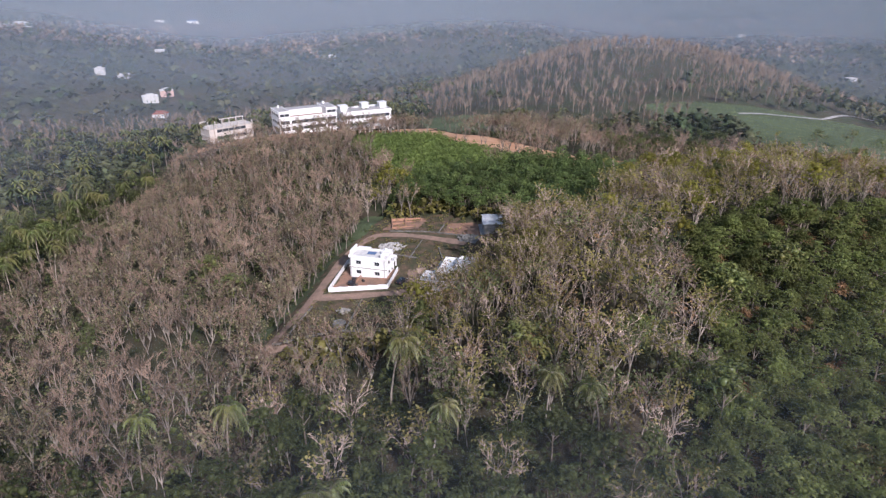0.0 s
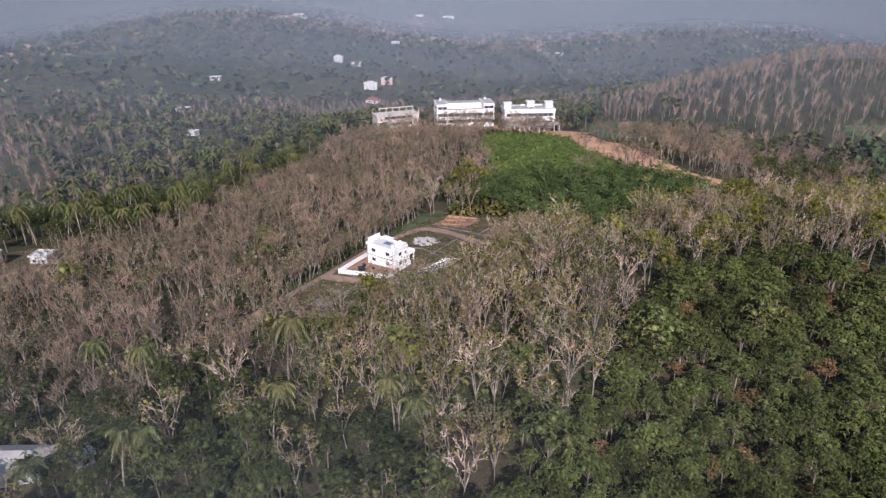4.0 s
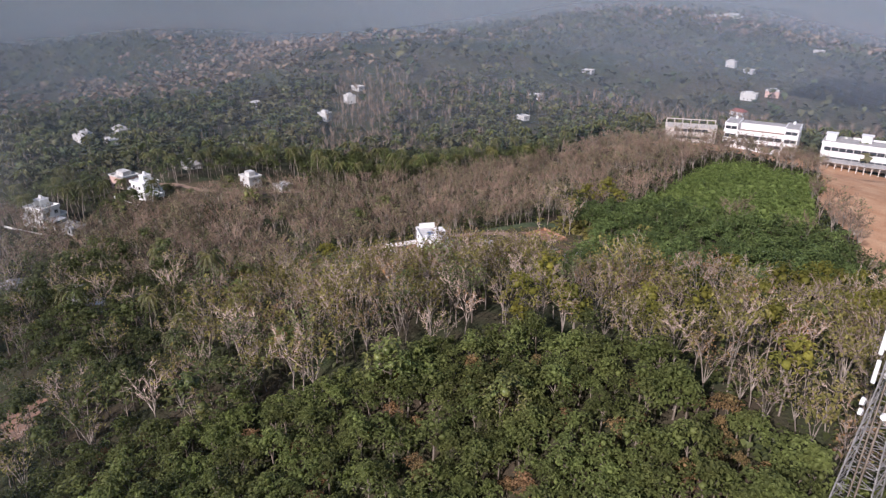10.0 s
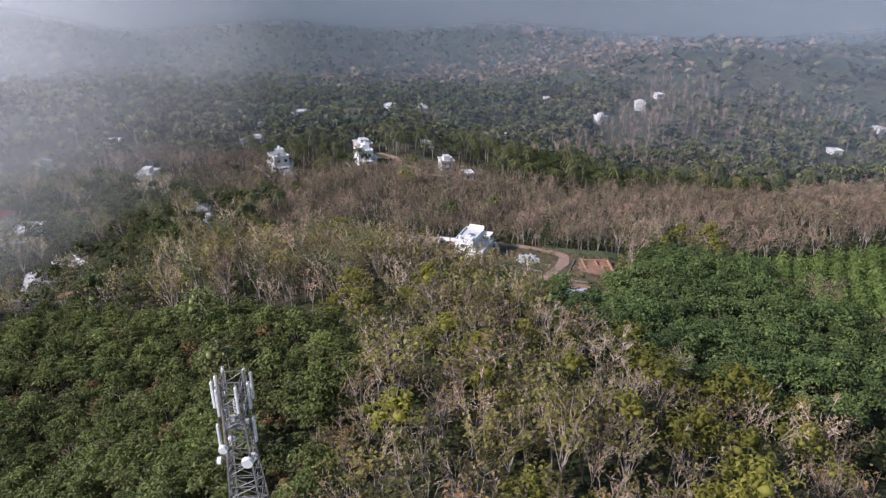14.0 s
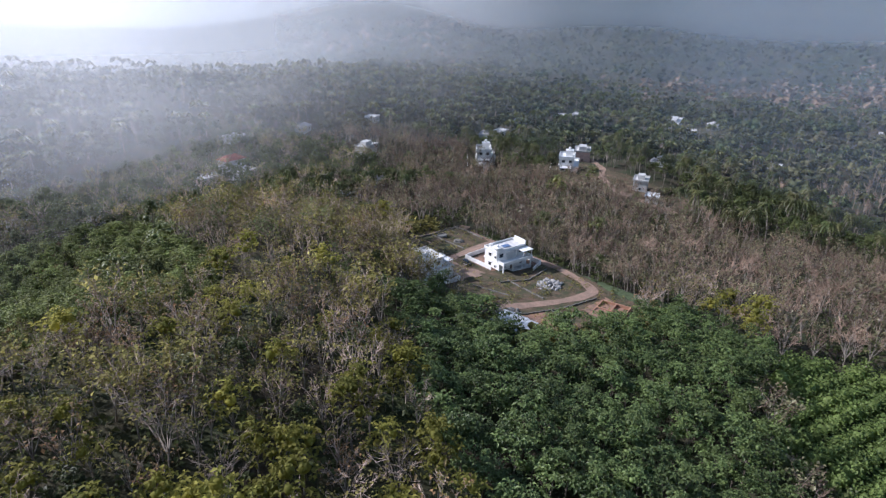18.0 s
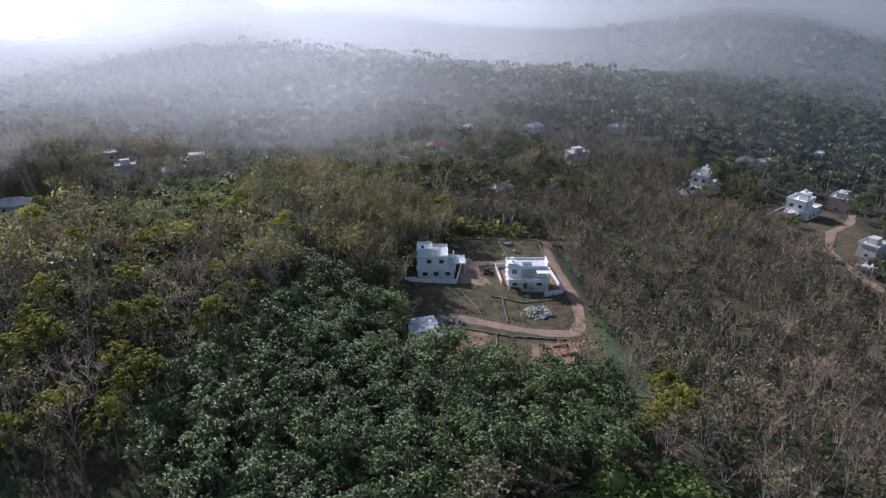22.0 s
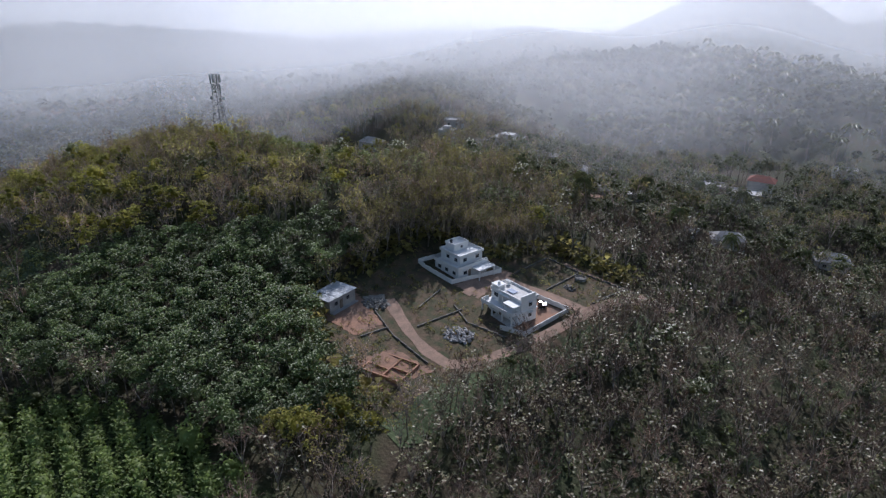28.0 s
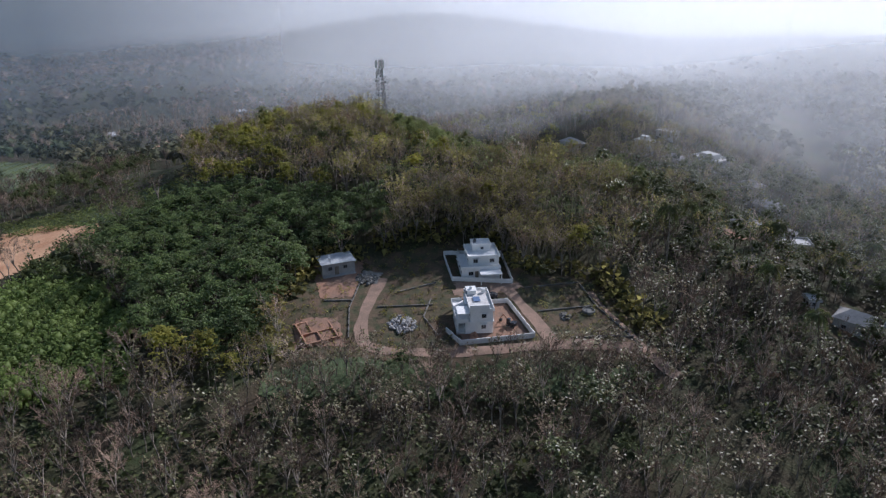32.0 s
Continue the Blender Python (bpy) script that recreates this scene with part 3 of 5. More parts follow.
def plant(name, places, shapes, mats, label, category, group, size=(0.8, 1.2), singles=None, sink=0.0, most=175):
    """Plants the shapes: single trees, each with its trunk and crown, where singles(x, y) is true (300 at most), the rest joined."""
    if not len(places):
        return
    rng = np.random.default_rng(len(places))
    u, v = places[:, 0], places[:, 1]
    x, y, z = u * K, v * K, (ground(u, v) - sink) * K
    turn, grow = rng.uniform(0, 2 * np.pi, len(x)), rng.uniform(*size, len(x)) * K
    tall = grow * rng.uniform(0.9, 1.12, len(x))
    kind = rng.integers(0, len(shapes), len(x))
    alone = np.zeros(len(x), bool)
    if singles is not None:
        pick = np.flatnonzero(singles(u, v))
        alone[pick[:most]] = True
        meshes = []
        for s in shapes:
            v, t, i = s.arrays()
            meshes.append([(("trunk", "crown", "leaves")[n], s.part_mesh(name + "_" + ("trunk", "crown", "leaves")[n], n, mats[n])) for n in sorted(set(i.tolist()))])
        for n in np.flatnonzero(alone):
            ob = new(name)
            ob.empty_display_size = 0.3
            ob.matrix_world = Matrix.LocRotScale((x[n], y[n], z[n]), Euler((0, 0, turn[n])), (grow[n], grow[n], tall[n]))
            tagged(ob, label, category, group)
            for part_name, me in meshes[kind[n]]:
                new(part_name, me).parent = ob
    vs, ts, ids, tones, count = [], [], [], [], 0
    for k, s in enumerate(shapes):
        sel = np.flatnonzero(~alone & (kind == k))
        if not len(sel):
            continue
        v, t, i = s.arrays()
        c, sn = np.cos(turn[sel])[:, None], np.sin(turn[sel])[:, None]
        g = grow[sel][:, None]
        w = np.stack([(v[:, 0] * c - v[:, 1] * sn) * g + x[sel][:, None], (v[:, 0] * sn + v[:, 1] * c) * g + y[sel][:, None],
                      v[:, 2] * tall[sel][:, None] + z[sel][:, None]], -1)
        vs.append(w.reshape(-1, 3))
        ts.append((t[None] + (np.arange(len(sel)) * len(v))[:, None, None] + count).reshape(-1, 3))
        ids.append(np.tile(i, len(sel)))
        tones.append(np.repeat(rng.random(len(sel)), len(v)))
        count += len(sel) * len(v)
    if vs:
        ob = new(name + "_stand", raw_mesh(name + "_stand", np.concatenate(vs), np.concatenate(ts), mats, np.concatenate(ids)))
        ob.data.attributes.new("tone", "FLOAT", "POINT").data.foreach_set("value", np.concatenate(tones).astype(np.float32))
        tagged(ob, label.replace(" tree", " trees", 1), category, group, "stuff")


PLOT = [(-37, -29), (-9, -28), (-3, -16), (11, -9), (13, 12), (13, 30), (4, 33), (-2, 40), (-20, 41), (-23, 28), (-29, 12)]
SE_YOUNG = [(30, -68), (36, -55), (41, -40), (43, -20), (50, -7), (60, -3), (80, -2), (100, -5), (112, -10), (112, -60), (80, -90), (36, -80)]
N_LEAFY = [(14, 13), (29, 8), (38, 26), (46, 34), (56, 52), (47, 69), (38, 78), (28, 80), (14, 72), (0, 66), (-10, 66), (-16, 58), (-20, 43), (-2, 41), (5, 33), (14, 30)]
HEDGE_EDGE = [(14, 73), (28, 81), (38, 79), (47, 70), (57, 54), (62, 58), (54, 74), (42, 86), (24, 92)]
CROP = [(-10, 67), (0, 67), (14, 73), (26, 84), (16, 100), (0, 120), (-8, 140), (-46, 142), (-40, 120), (-24, 88), (-18, 66)]
CUT = [(-34, 176), (0, 124), (18, 107), (29, 98), (40, 85), (50, 78), (60, 81), (73, 98), (71, 106), (56, 104), (42, 110), (30, 124), (12, 150), (-8, 184), (-20, 192)]
FIELD = [(128, 128), (150, 108), (190, 108), (235, 150), (245, 215), (165, 212), (98, 216), (98, 200), (125, 195), (132, 165)]
MEADOW = [(-26, 262), (28, 238), (24, 205), (14, 178), (2, 170), (-8, 188), (-14, 206)]
STRIP = [(66, 54), (60, 80), (66, 104), (82, 110), (81, 88), (80, 58)]
WEST_YARD = [(-166, -70), (-138, -72), (-122, -36), (-117, -14), (-120, 4), (-146, 0), (-156, -40)]
SOUTH_YARD = [(-45, -82), (-30, -84), (-27, -70), (-43, -68)]
EARTH_YARD = [(3, -90), (12, -91), (14, -82), (5, -80)]
SCHOOL = [(-136, 166), (-84, 158), (-20, 178), (-8, 206), (-30, 226), (-96, 220), (-140, 196)]
SCAR = [(-462, 728), (-428, 732), (-420, 752), (-452, 760)]
TOWER = (91.6, -5.4)

# x, y, turn, width, storeys, roof kind
WEST_HOUSES = [(-327, -84, 15, 30, 2, 0), (-309, -67, 15, 16, 1, 0), (-342, -63, 20, 14, 1, 2), (-258, -38, 20, 12, 1, 1), (-256, 0, 10, 11, 1, 0), (-171, -64, 30, 13, 2, 3),
               (-376, 29, 10, 11, 1, 0), (-353, 94, 0, 12, 2, 0), (-314, 63, 30, 10, 2, 0), (-382, 111, 20, 12, 1, 0), (-238, -147, 25, 12, 1, 0), (-195, -36, 10, 12, 1, 2),
               (-295, -139, 15, 11, 1, 0), (-280, -142, 30, 10, 1, 0)]
SOUTH_HOUSES = [(-31, -140, 5, 11, 2, 1), (-29, -129, 15, 12, 1, 0), (-115, -81, 30, 9, 1, 2), (-17, -133, 5, 10, 1, 3), (-62, -92, 20, 11, 1, 2), (-90, -127, 10, 11, 2, 0),
                (-172, -123, 30, 12, 1, 2), (-186, -124, 10, 10, 1, 0), (65, -122, 10, 15, 2, 0), (30, -116, 15, 11, 1, 2), (-86, -167, 25, 9, 1, 2), (-52, -172, 15, 10, 1, 0),
                (-130, -167, 20, 10, 1, 0)]
EAST_HOUSES = [(87, -109, 15, 8, 2, 0), (119, -96, 10, 12, 1, 2), (72, -112, 20, 10, 1, 2), (98, -128, 25, 10, 1, 0), (6, -97, 35, 11, 1, 2), (-2, -95, 60, 9, 1, 0), (14, -93, 20, 9, 1, 2), (48, -127, 5, 9, 1, 2), (329, 114, 25, 14, 1, 0),
               (405, 32, 10, 14, 1, 0), (304, 0, 20, 12, 1, 0), (399, 557, 15, 12, 1, 0), (427, 922, 15, 14, 1, 0)]
NORTH_HOUSES = [(-334, 472, 20, 11, 2, 0), (-313, 473, 10, 12, 1, 0), (-265, 418, 30, 16, 2, 0), (-239, 377, 10, 14, 1, 1), (-261, 442, 30, 14, 2, 3), (-331, 594, 15, 12, 1, 0),
                (-177, 776, 5, 12, 1, 0), (-373, 332, 25, 12, 1, 0), (-325, 243, 20, 12, 1, 0), (-272, 196, 10, 10, 1, 0), (-603, 1370, 20, 34, 2, 4), (-660, 1330, 20, 26, 1, 0),
                (-620, 757, 20, 30, 1, 0), (-600, 775, 10, 34, 2, 0)]
HOUSES = WEST_HOUSES + SOUTH_HOUSES + EAST_HOUSES + NORTH_HOUSES


def open_ground(x, y):
    """True where no tree may stand."""
    bad = np.zeros(x.shape, bool)
    for poly in (PLOT, CROP, HEDGE_EDGE, CUT, FIELD, MEADOW, SCAR, STRIP, WEST_YARD, SOUTH_YARD, EARTH_YARD, SCHOOL):
        bad |= inside(x, y, poly)
    for hx, hy, _t, wide, _n, _k in HOUSES:  # a clearing round each house, open towards its yard
        bad |= np.hypot(x - hx, y - hy) < 4.5 + wide * 0.45
    bad |= np.hypot(x - TOWER[0], y - TOWER[1]) < 3.5
    bad |= np.abs((x + 34.5) + (y + 26) * -0.10) < np.where((y > -30) & (y < -24), 26, -1)
    return bad


drape("plot_earth", PLOT, PLOT_GRASS, "levelled house plots with dry grass and bare soil")
drape("verge", [(-37, -22), (-31.5, -6), (-28.5, 14), (-22, 30), (-20, 44), (-26, 46), (-34, 16), (-42, -18)], FIELD_GRASS, "green verge below the road", 0.14)
drape("crop_soil", CROP, CROP_GRASS, "low green growth under the crop rows", 0.1)
drape("cut_slope", CUT, SAND_EARTH, "bare orange sandy earth of a hill cut", 0.25)
drape("tea_field", FIELD, FIELD_GRASS, "pale green terraced field", 0.2, 3.0)
drape("red_scar", SCAR, SAND_EARTH, "bare red earth scar on the far hillside", 3.0, 4.0)
drape("meadow", MEADOW, FIELD_GRASS, "green meadow below the northern hill", 0.2, 3.0)
drape("grass_strip", STRIP, FIELD_GRASS, "green grass strip between the woods", 0.15, 2.0)
drape("yard_west", WEST_YARD, PLOT_GRASS, "dry grass and brown earth yard of the villa", 0.15, 2.0)
drape("yard_south", SOUTH_YARD, PLOT_GRASS, "earth yard round the small house", 0.15, 2.0)
drape("yard_cleared", EARTH_YARD, RED_EARTH, "cleared red earth with low weeds", 0.15, 1.5)
drape("school_ground", SCHOOL, SAND_EARTH, "sandy ground round the large buildings", 0.15, 2.5)

R_NEAR, R_MID, R_FAR = 185, 430, 1450


def near(x, y):
    return np.hypot(x, y) < R_NEAR


def mixed_zone(x, y):
    """The hill east and south of the plots, where the trees keep some leaves."""
    return (x > -12 + 0.25 * (-20 - y)) & (y < 60) & ~inside(x, y, SE_YOUNG) & ~inside(x, y, N_LEAFY)


def lush_zone(x, y):
    """The green mixed wood at the southern foot of the hill."""
    return ((y < np.where(x < -25, -66, np.where(x < 10, -53, -67))) & (x > -75) & (x < 60)) | (np.hypot(x - 4, y + 104) < 46)


def valley_zone(x, y):
    """The green valley west of the slope."""
    return x < -112 - 0.10 * np.abs(y - 40) + 6 * np.sin(y / 14)


def near_houses(x, y):
    """Houses, yards and roads of the plots, where no weed grows."""
    busy = (np.hypot(x + 18, y - 1) < 9) | (np.hypot(x - 1, y + 5) < 9.5) | (np.hypot(x - 10, y - 25) < 6) | (np.abs(y + 8.5) < 2)
    return busy | (np.abs(x + 31.5 - (y + 18) * 0.14) < 2.0) | inside(x, y, [(-20, 28), (-20, 23), (-8, 20), (4, 14), (8, 18), (-6, 26)])


SHRUB = [shrub(220 + k) for k in range(3)]
BARE = [bare_tree(k, 9.2, 0, 4, 0.95, 4, 3) for k in range(4)]
BUDDING = [bare_tree(10 + k, 9.2, 30, 4, 0.95, 4, 2) for k in range(4)]
SPARSE = [bare_tree(20 + k, 11.6, (16, 44, 70, 88, 54)[k], 3, 1.12, 4, 3, (0.3, 0.55)) for k in range(5)]
OLIVE = [bare_tree(30 + k, 11.0, (70, 90)[k], 4, 1.0, 4, 2, (0.38, 0.68)) for k in range(2)]
DRY = [bare_tree(40 + k, 11.4, 44, 3, 1.0, 4, 3, (0.3, 0.5)) for k in range(2)]
GREEN = [leafy_tree(60 + k, 8.0, 2.1, 60, 3, 0.62) for k in range(4)]
YOUNG = [leafy_tree(80 + k, 5.0, 1.9, 72, 3, 0.46, 4) for k in range(4)]
LUSH = [leafy_tree(100 + k, 9.0, 3.0, 66, 3, 0.62, 6) for k in range(3)]
BUSH = [bush(120 + k) for k in range(3)]
PALM = [palm(140 + k) for k in range(3)]
FARTREE = [far_tree(160 + k, 8.6, 3.9, 15) for k in range(5)]
FARPALM = [far_palm(190 + k) for k in range(3)]
FARBARE = [far_bare(180 + k) for k in range(4)]
CANOPY = [far_tree(200 + k, 8.0, 6.8, 9, False) for k in range(5)]

west = spots(-185, 60, -150, 185, 4.45, lambda x, y: near(x, y) & ~open_ground(x, y) & ~mixed_zone(x, y) & ~lush_zone(x, y) & ~valley_zone(x, y)
             & ~inside(x, y, SE_YOUNG) & ~inside(x, y, N_LEAFY), turn=0.2)
pick = PLANTS.random(len(west))
plant("leafless_tree", west[pick < 0.5], BARE, [BARK_PALE, TWIGS], "leafless grey-brown rubber tree on the slope", "tree", "rubber trees",
      singles=lambda x, y: (x > -80) & (x < -28) & (y > -45) & (y < 60))
plant("budding_tree", west[(pick >= 0.5) & (pick < 0.965)], BUDDING, [BARK_PALE, TWIGS, LEAF_BUD], "brown rubber tree with first small leaves", "tree", "rubber trees",
      singles=lambda x, y: (x > -80) & (x < -28) & (y > -45) & (y < 60))
plant("slope_green_tree", west[pick >= 0.965], LUSH, [BARK_PALE, LEAF_HILL], "single green tree among the leafless ones", "tree", "rubber trees", (0.5, 0.8),
      singles=lambda x, y: x > -120)
verge_row = np.array([(-35.5 + 0.16 * (v + 24) - 2.6 * (n % 3), v + 0.8 * (n % 2)) for n, v in enumerate(np.arange(-24, 40, 1.35))])
verge_row = verge_row + PLANTS.normal(0, 0.5, verge_row.shape)
plant("verge_tree", verge_row, BUDDING, [BARK_PALE, TWIGS, LEAF_BUD], "slim pale rubber tree on the grass verge", "tree", "rubber trees", (0.6, 0.85), singles=lambda x, y: x > -100)
under = spots(-150, 110, -120, 170, 2.9, lambda x, y: near(x, y) & ~open_ground(x, y) & ~inside(x, y, N_LEAFY)
              & (np.sin(x / 9 + np.sin(y / 13)) + np.sin(y / 11) + PLANTS.normal(size=x.shape) * 0.7 > np.where((x < -30) | inside(x, y, SE_YOUNG), -0.9, -0.1)), 0.5)
plant("shrub", under, SHRUB, [BARK_DARK, LEAF_DARK], "low green undergrowth beneath the trees", "undergrowth", "undergrowth", (0.6, 1.3))
rim = spots(-45, 22, -38, 48, 2.0, lambda x, y: ~inside(x, y, PLOT) & (inside(x * 0.86 - 1, y * 0.88 + 0.8, PLOT)) & ~inside(x, y, CROP) & (x > -24 + y * 0.14), 0.45)
plant("rim_shrub", rim, SHRUB, [BARK_DARK, LEAF_OLIVE], "dense shrubs along the edge of the plots", "undergrowth", "undergrowth", (1.1, 2.2))
verge = spots(-36, 12, -28, 40, 1.7, lambda x, y: inside(x, y, PLOT) & ~near_houses(x, y), 0.5)
plant("weed_tuft", verge[PLANTS.random(len(verge)) < 0.85], SHRUB, [BARK_DARK, LEAF_OLIVE], "low weeds and dry grass on the plots", "weeds", "weeds", (0.15, 0.5))
valley = spots(-190, -90, -160, 185, 5.6, lambda x, y: near(x, y) & ~open_ground(x, y) & valley_zone(x, y))
pick = PLANTS.random(len(valley))
plant("valley_tree", valley[pick < 0.72], LUSH, [BARK_PALE, LEAF_DARK], "green tree of the valley", "tree", "valley wood", (0.75, 1.2))
plant("valley_palm", valley[pick >= 0.72], PALM, [BARK_PALE, LEAF_PALM], "coconut palm in the valley", "palm tree", "valley palms", (0.75, 1.1),
      singles=lambda x, y: x > -1000)
mixed = spots(-60, 185, -150, 150, 4.1, lambda x, y: near(x, y) & ~open_ground(x, y) & mixed_zone(x, y) & ~lush_zone(x, y))
third = PLANTS.random(len(mixed))
sunny = smooth(10, 40, mixed[:, 0]) * smooth(-40, 10, mixed[:, 1]) + smooth(-36, -48, mixed[:, 1]) * (mixed[:, 0] < 45)  # the leafier crest and northern edge
olive_hill = (mixed[:, 0] < 40) & (mixed[:, 1] < 18) & (third < 0.60) & (PLANTS.random(len(mixed)) < 0.5)
third = np.where(olive_hill, 2.0, third)
third = np.where(third < 0.60 * np.clip(sunny, 0, 1) * 0.34, 0.9, third)
edge = (mixed[:, 0] < 32) & (mixed[:, 0] > -8) & (mixed[:, 1] < 22)
plant("tall_sparse_tree", mixed[(third < 0.60) & edge], SPARSE, [BARK_PALE, TWIGS_GREY, LEAF_OLIVE], "tall pale rubber tree with sparse olive leaves", "tree", "hill trees", (0.85, 1.15),
      singles=lambda x, y: y > -48, most=150)
plant("sparse_tree", mixed[(third < 0.60) & ~edge], SPARSE, [BARK_PALE, TWIGS_GREY, LEAF_OLIVE], "pale rubber tree with sparse olive leaves", "tree", "hill trees", (0.75, 1.05),
      singles=lambda x, y: (x > -10) & (x < 62) & (y > -48) & (y < 46), most=150)
fringe = spots(-7, 22, -25, 16, 2.7, lambda x, y: ~inside(x, y, PLOT) & ~inside(x, y, N_LEAFY), 0.4)
plant("plot_edge_tree", fringe, SPARSE[2:], [BARK_PALE, TWIGS_GREY, LEAF_OLIVE], "tall olive-leaved tree along the edge of the plots", "tree", "hill trees", (0.85, 1.1), singles=lambda x, y: x > -20, most=130)
flank = (third > 1) & (PLANTS.random(len(mixed)) < 0.6) & (mixed[:, 0] < 50)
plant("leafy_hill_tree", mixed[flank], OLIVE, [BARK_PALE, TWIGS_GREY, LEAF_HILL], "rubber tree with a loose grey-green crown", "tree", "hill trees", (0.8, 1.15),
      singles=lambda x, y: (x > -10) & (y > -50), most=90)
plant("dry_tree", mixed[(third >= 0.60) & (third < 0.75)], DRY, [BARK_PALE, TWIGS_GREY, LEAF_DRY], "rubber tree with reddish dry leaves", "tree", "hill trees")
plant("yellow_tree", mixed[(third >= 0.80) & (third < 1) & ((mixed[:, 1] > 22) | (third > 0.92))], LUSH, [BARK_PALE, LEAF_YELLOW], "tall tree with a yellow-green crown", "tree", "hill trees", (0.8, 1.15),
      singles=lambda x, y: (x > -10) & (x < 80))
plant("olive_tree", mixed[((third > 1) & ~flank) | ((third >= 0.80) & (third <= 0.92) & (mixed[:, 1] <= 22))], OLIVE, [BARK_PALE, TWIGS_GREY, LEAF_OLIVE], "tree with a thin olive-green crown", "tree", "hill trees", (0.8, 1.2),
      singles=lambda x, y: (x > -10) & (y > -30), most=90)
plant("mixed_green_tree", mixed[(third >= 0.75) & (third < 0.80)], LUSH, [BARK_PALE, LEAF_DARK], "tall tree with a dark green crown", "tree", "hill trees", (0.7, 1.0))
lush = spots(-110, 90, -160, -40, 4.4, lambda x, y: near(x, y) & ~open_ground(x, y) & lush_zone(x, y) & ~inside(x, y, SE_YOUNG))
half = PLANTS.random(len(lush))
plant("lush_tree", lush[half < 0.8], LUSH, [BARK_DARK, LEAF_DARK], "broad green tree with a dense leafy crown", "tree", "green wood", (0.7, 1.15),
      singles=lambda x, y: y > -90)
plant("pale_tree", lush[half >= 0.8], SPARSE, [BARK_PALE, TWIGS_GREY, LEAF_OLIVE], "pale tree with thin branches and sparse leaves", "tree", "green wood")
leafy = spots(-25, 70, 10, 92, 2.5, lambda x, y: inside(x, y, N_LEAFY), 0.3, 0.3)
plant("young_rubber_tree", leafy, GREEN, [BARK_DARK, LEAF_RUBBER], "dark green leafy young rubber tree", "tree", "plantation",
      (0.5, 1.05), singles=lambda x, y: y < 66)
young = spots(20, 115, -95, 20, 2.5, lambda x, y: inside(x, y, SE_YOUNG), 0.35)
pick = PLANTS.random(len(young)) + 0.18 * np.sin(young[:, 0] / 6 + np.sin(young[:, 1] / 5)) * np.sin(young[:, 1] / 7)
plant("sapling", young[pick < 0.82], YOUNG, [BARK_DARK, LEAF_SAPLING], "green leafy rubber sapling on the hillside", "tree", "saplings",
      (0.75, 1.4), singles=lambda x, y: (x < 75) & (y > -60))
plant("dry_sapling", young[(pick >= 0.82) & (pick < 0.96)], YOUNG, [BARK_DARK, LEAF_DRY], "rubber sapling with reddish brown dry leaves", "tree", "saplings", (0.5, 0.9),
      singles=lambda x, y: x < 90, most=120)
east = spots(60, 185, 75, 185, 4.6, lambda x, y: near(x, y) & ~open_ground(x, y) & ~mixed_zone(x, y))
pick = PLANTS.random(len(east)) + 0.3 * np.sin(east[:, 0] / 14) * np.sin(east[:, 1] / 11)
plant("grove_bare_tree", east[pick < 0.55], BARE, [BARK_PALE, TWIGS], "leafless pale tree of the northeastern grove", "tree", "northeastern grove", (0.7, 1.0))
plant("grove_tree", east[pick >= 0.55], LUSH, [BARK_DARK, LEAF_DARK], "dark green tree of the northeastern grove", "tree", "northeastern grove", (0.6, 0.95))
rows = []
for k in range(-14, 34):
    along = np.arange(-50, 60, 1.7)
    off = 3.7 * k + PLANTS.uniform(-0.2, 0.2, along.shape)
    rows.append(np.stack([-0.95 * along + 0.3 * off, 66 + 0.3 * along + 0.95 * off + 0.002 * along**2], 1))
rows = np.concatenate(rows)
rows = rows[inside(rows[:, 0], rows[:, 1], CROP)]
edge_bushes = spots(10, 60, 58, 92, 3.7, lambda x, y: inside(x, y, HEDGE_EDGE), 0.35)
plant("dark_bush", edge_bushes, BUSH, [BARK_DARK, LEAF_DARK], "large dark green rounded bush below the plantation", "bush", "crop edge", (1.4, 2.2), singles=lambda x, y: y < 84, most=120)
plant("round_bush", rows[rows[:, 1] < 68], BUSH, [BARK_DARK, LEAF_BRIGHT], "tall rounded green bush at the crop's edge", "bush", "crop rows", (1.3, 2.2),
      singles=lambda x, y: y < 84, most=150)
sward = spots(60, 84, 52, 112, 1.1, lambda x, y: inside(x, y, STRIP))
plant("strip_shrub", sward[PLANTS.random(len(sward)) < 0.7], SHRUB, [BARK_DARK, LEAF_SAPLING], "low green plants on the grass strip", "undergrowth", "undergrowth", (0.3, 0.8))
lines = []
for k in range(24):
    u = np.arange(60, 240, 1.6)
    lines.append(np.stack([u, 100 + k * 5.5 + 6 * np.sin(u / 40) + PLANTS.uniform(-0.3, 0.3, u.shape)], 1))
lines = np.concatenate(lines)
plant("terrace_row", lines[inside(lines[:, 0], lines[:, 1], FIELD)], SHRUB, [BARK_DARK, LEAF_SAPLING], "low green plants in terrace rows", "crop", "terraces", (0.35, 0.55))
plant("crop_bush", rows[rows[:, 1] >= 68], BUSH, [BARK_DARK, LEAF_BRIGHT], "bright green bush in a crop row", "bush", "crop rows", (1.15, 1.75),
      singles=lambda x, y: y < 92)
mid_ring = spots(-R_MID, R_MID, -R_MID, R_MID, 7.0, lambda x, y: (np.hypot(x, y) >= R_NEAR) & (np.hypot(x, y) < R_MID) & ~open_ground(x, y) & (np.sin(x / 17 + 2 * np.sin(y / 29)) * np.sin(y / 21 + x / 60) < 0.72))
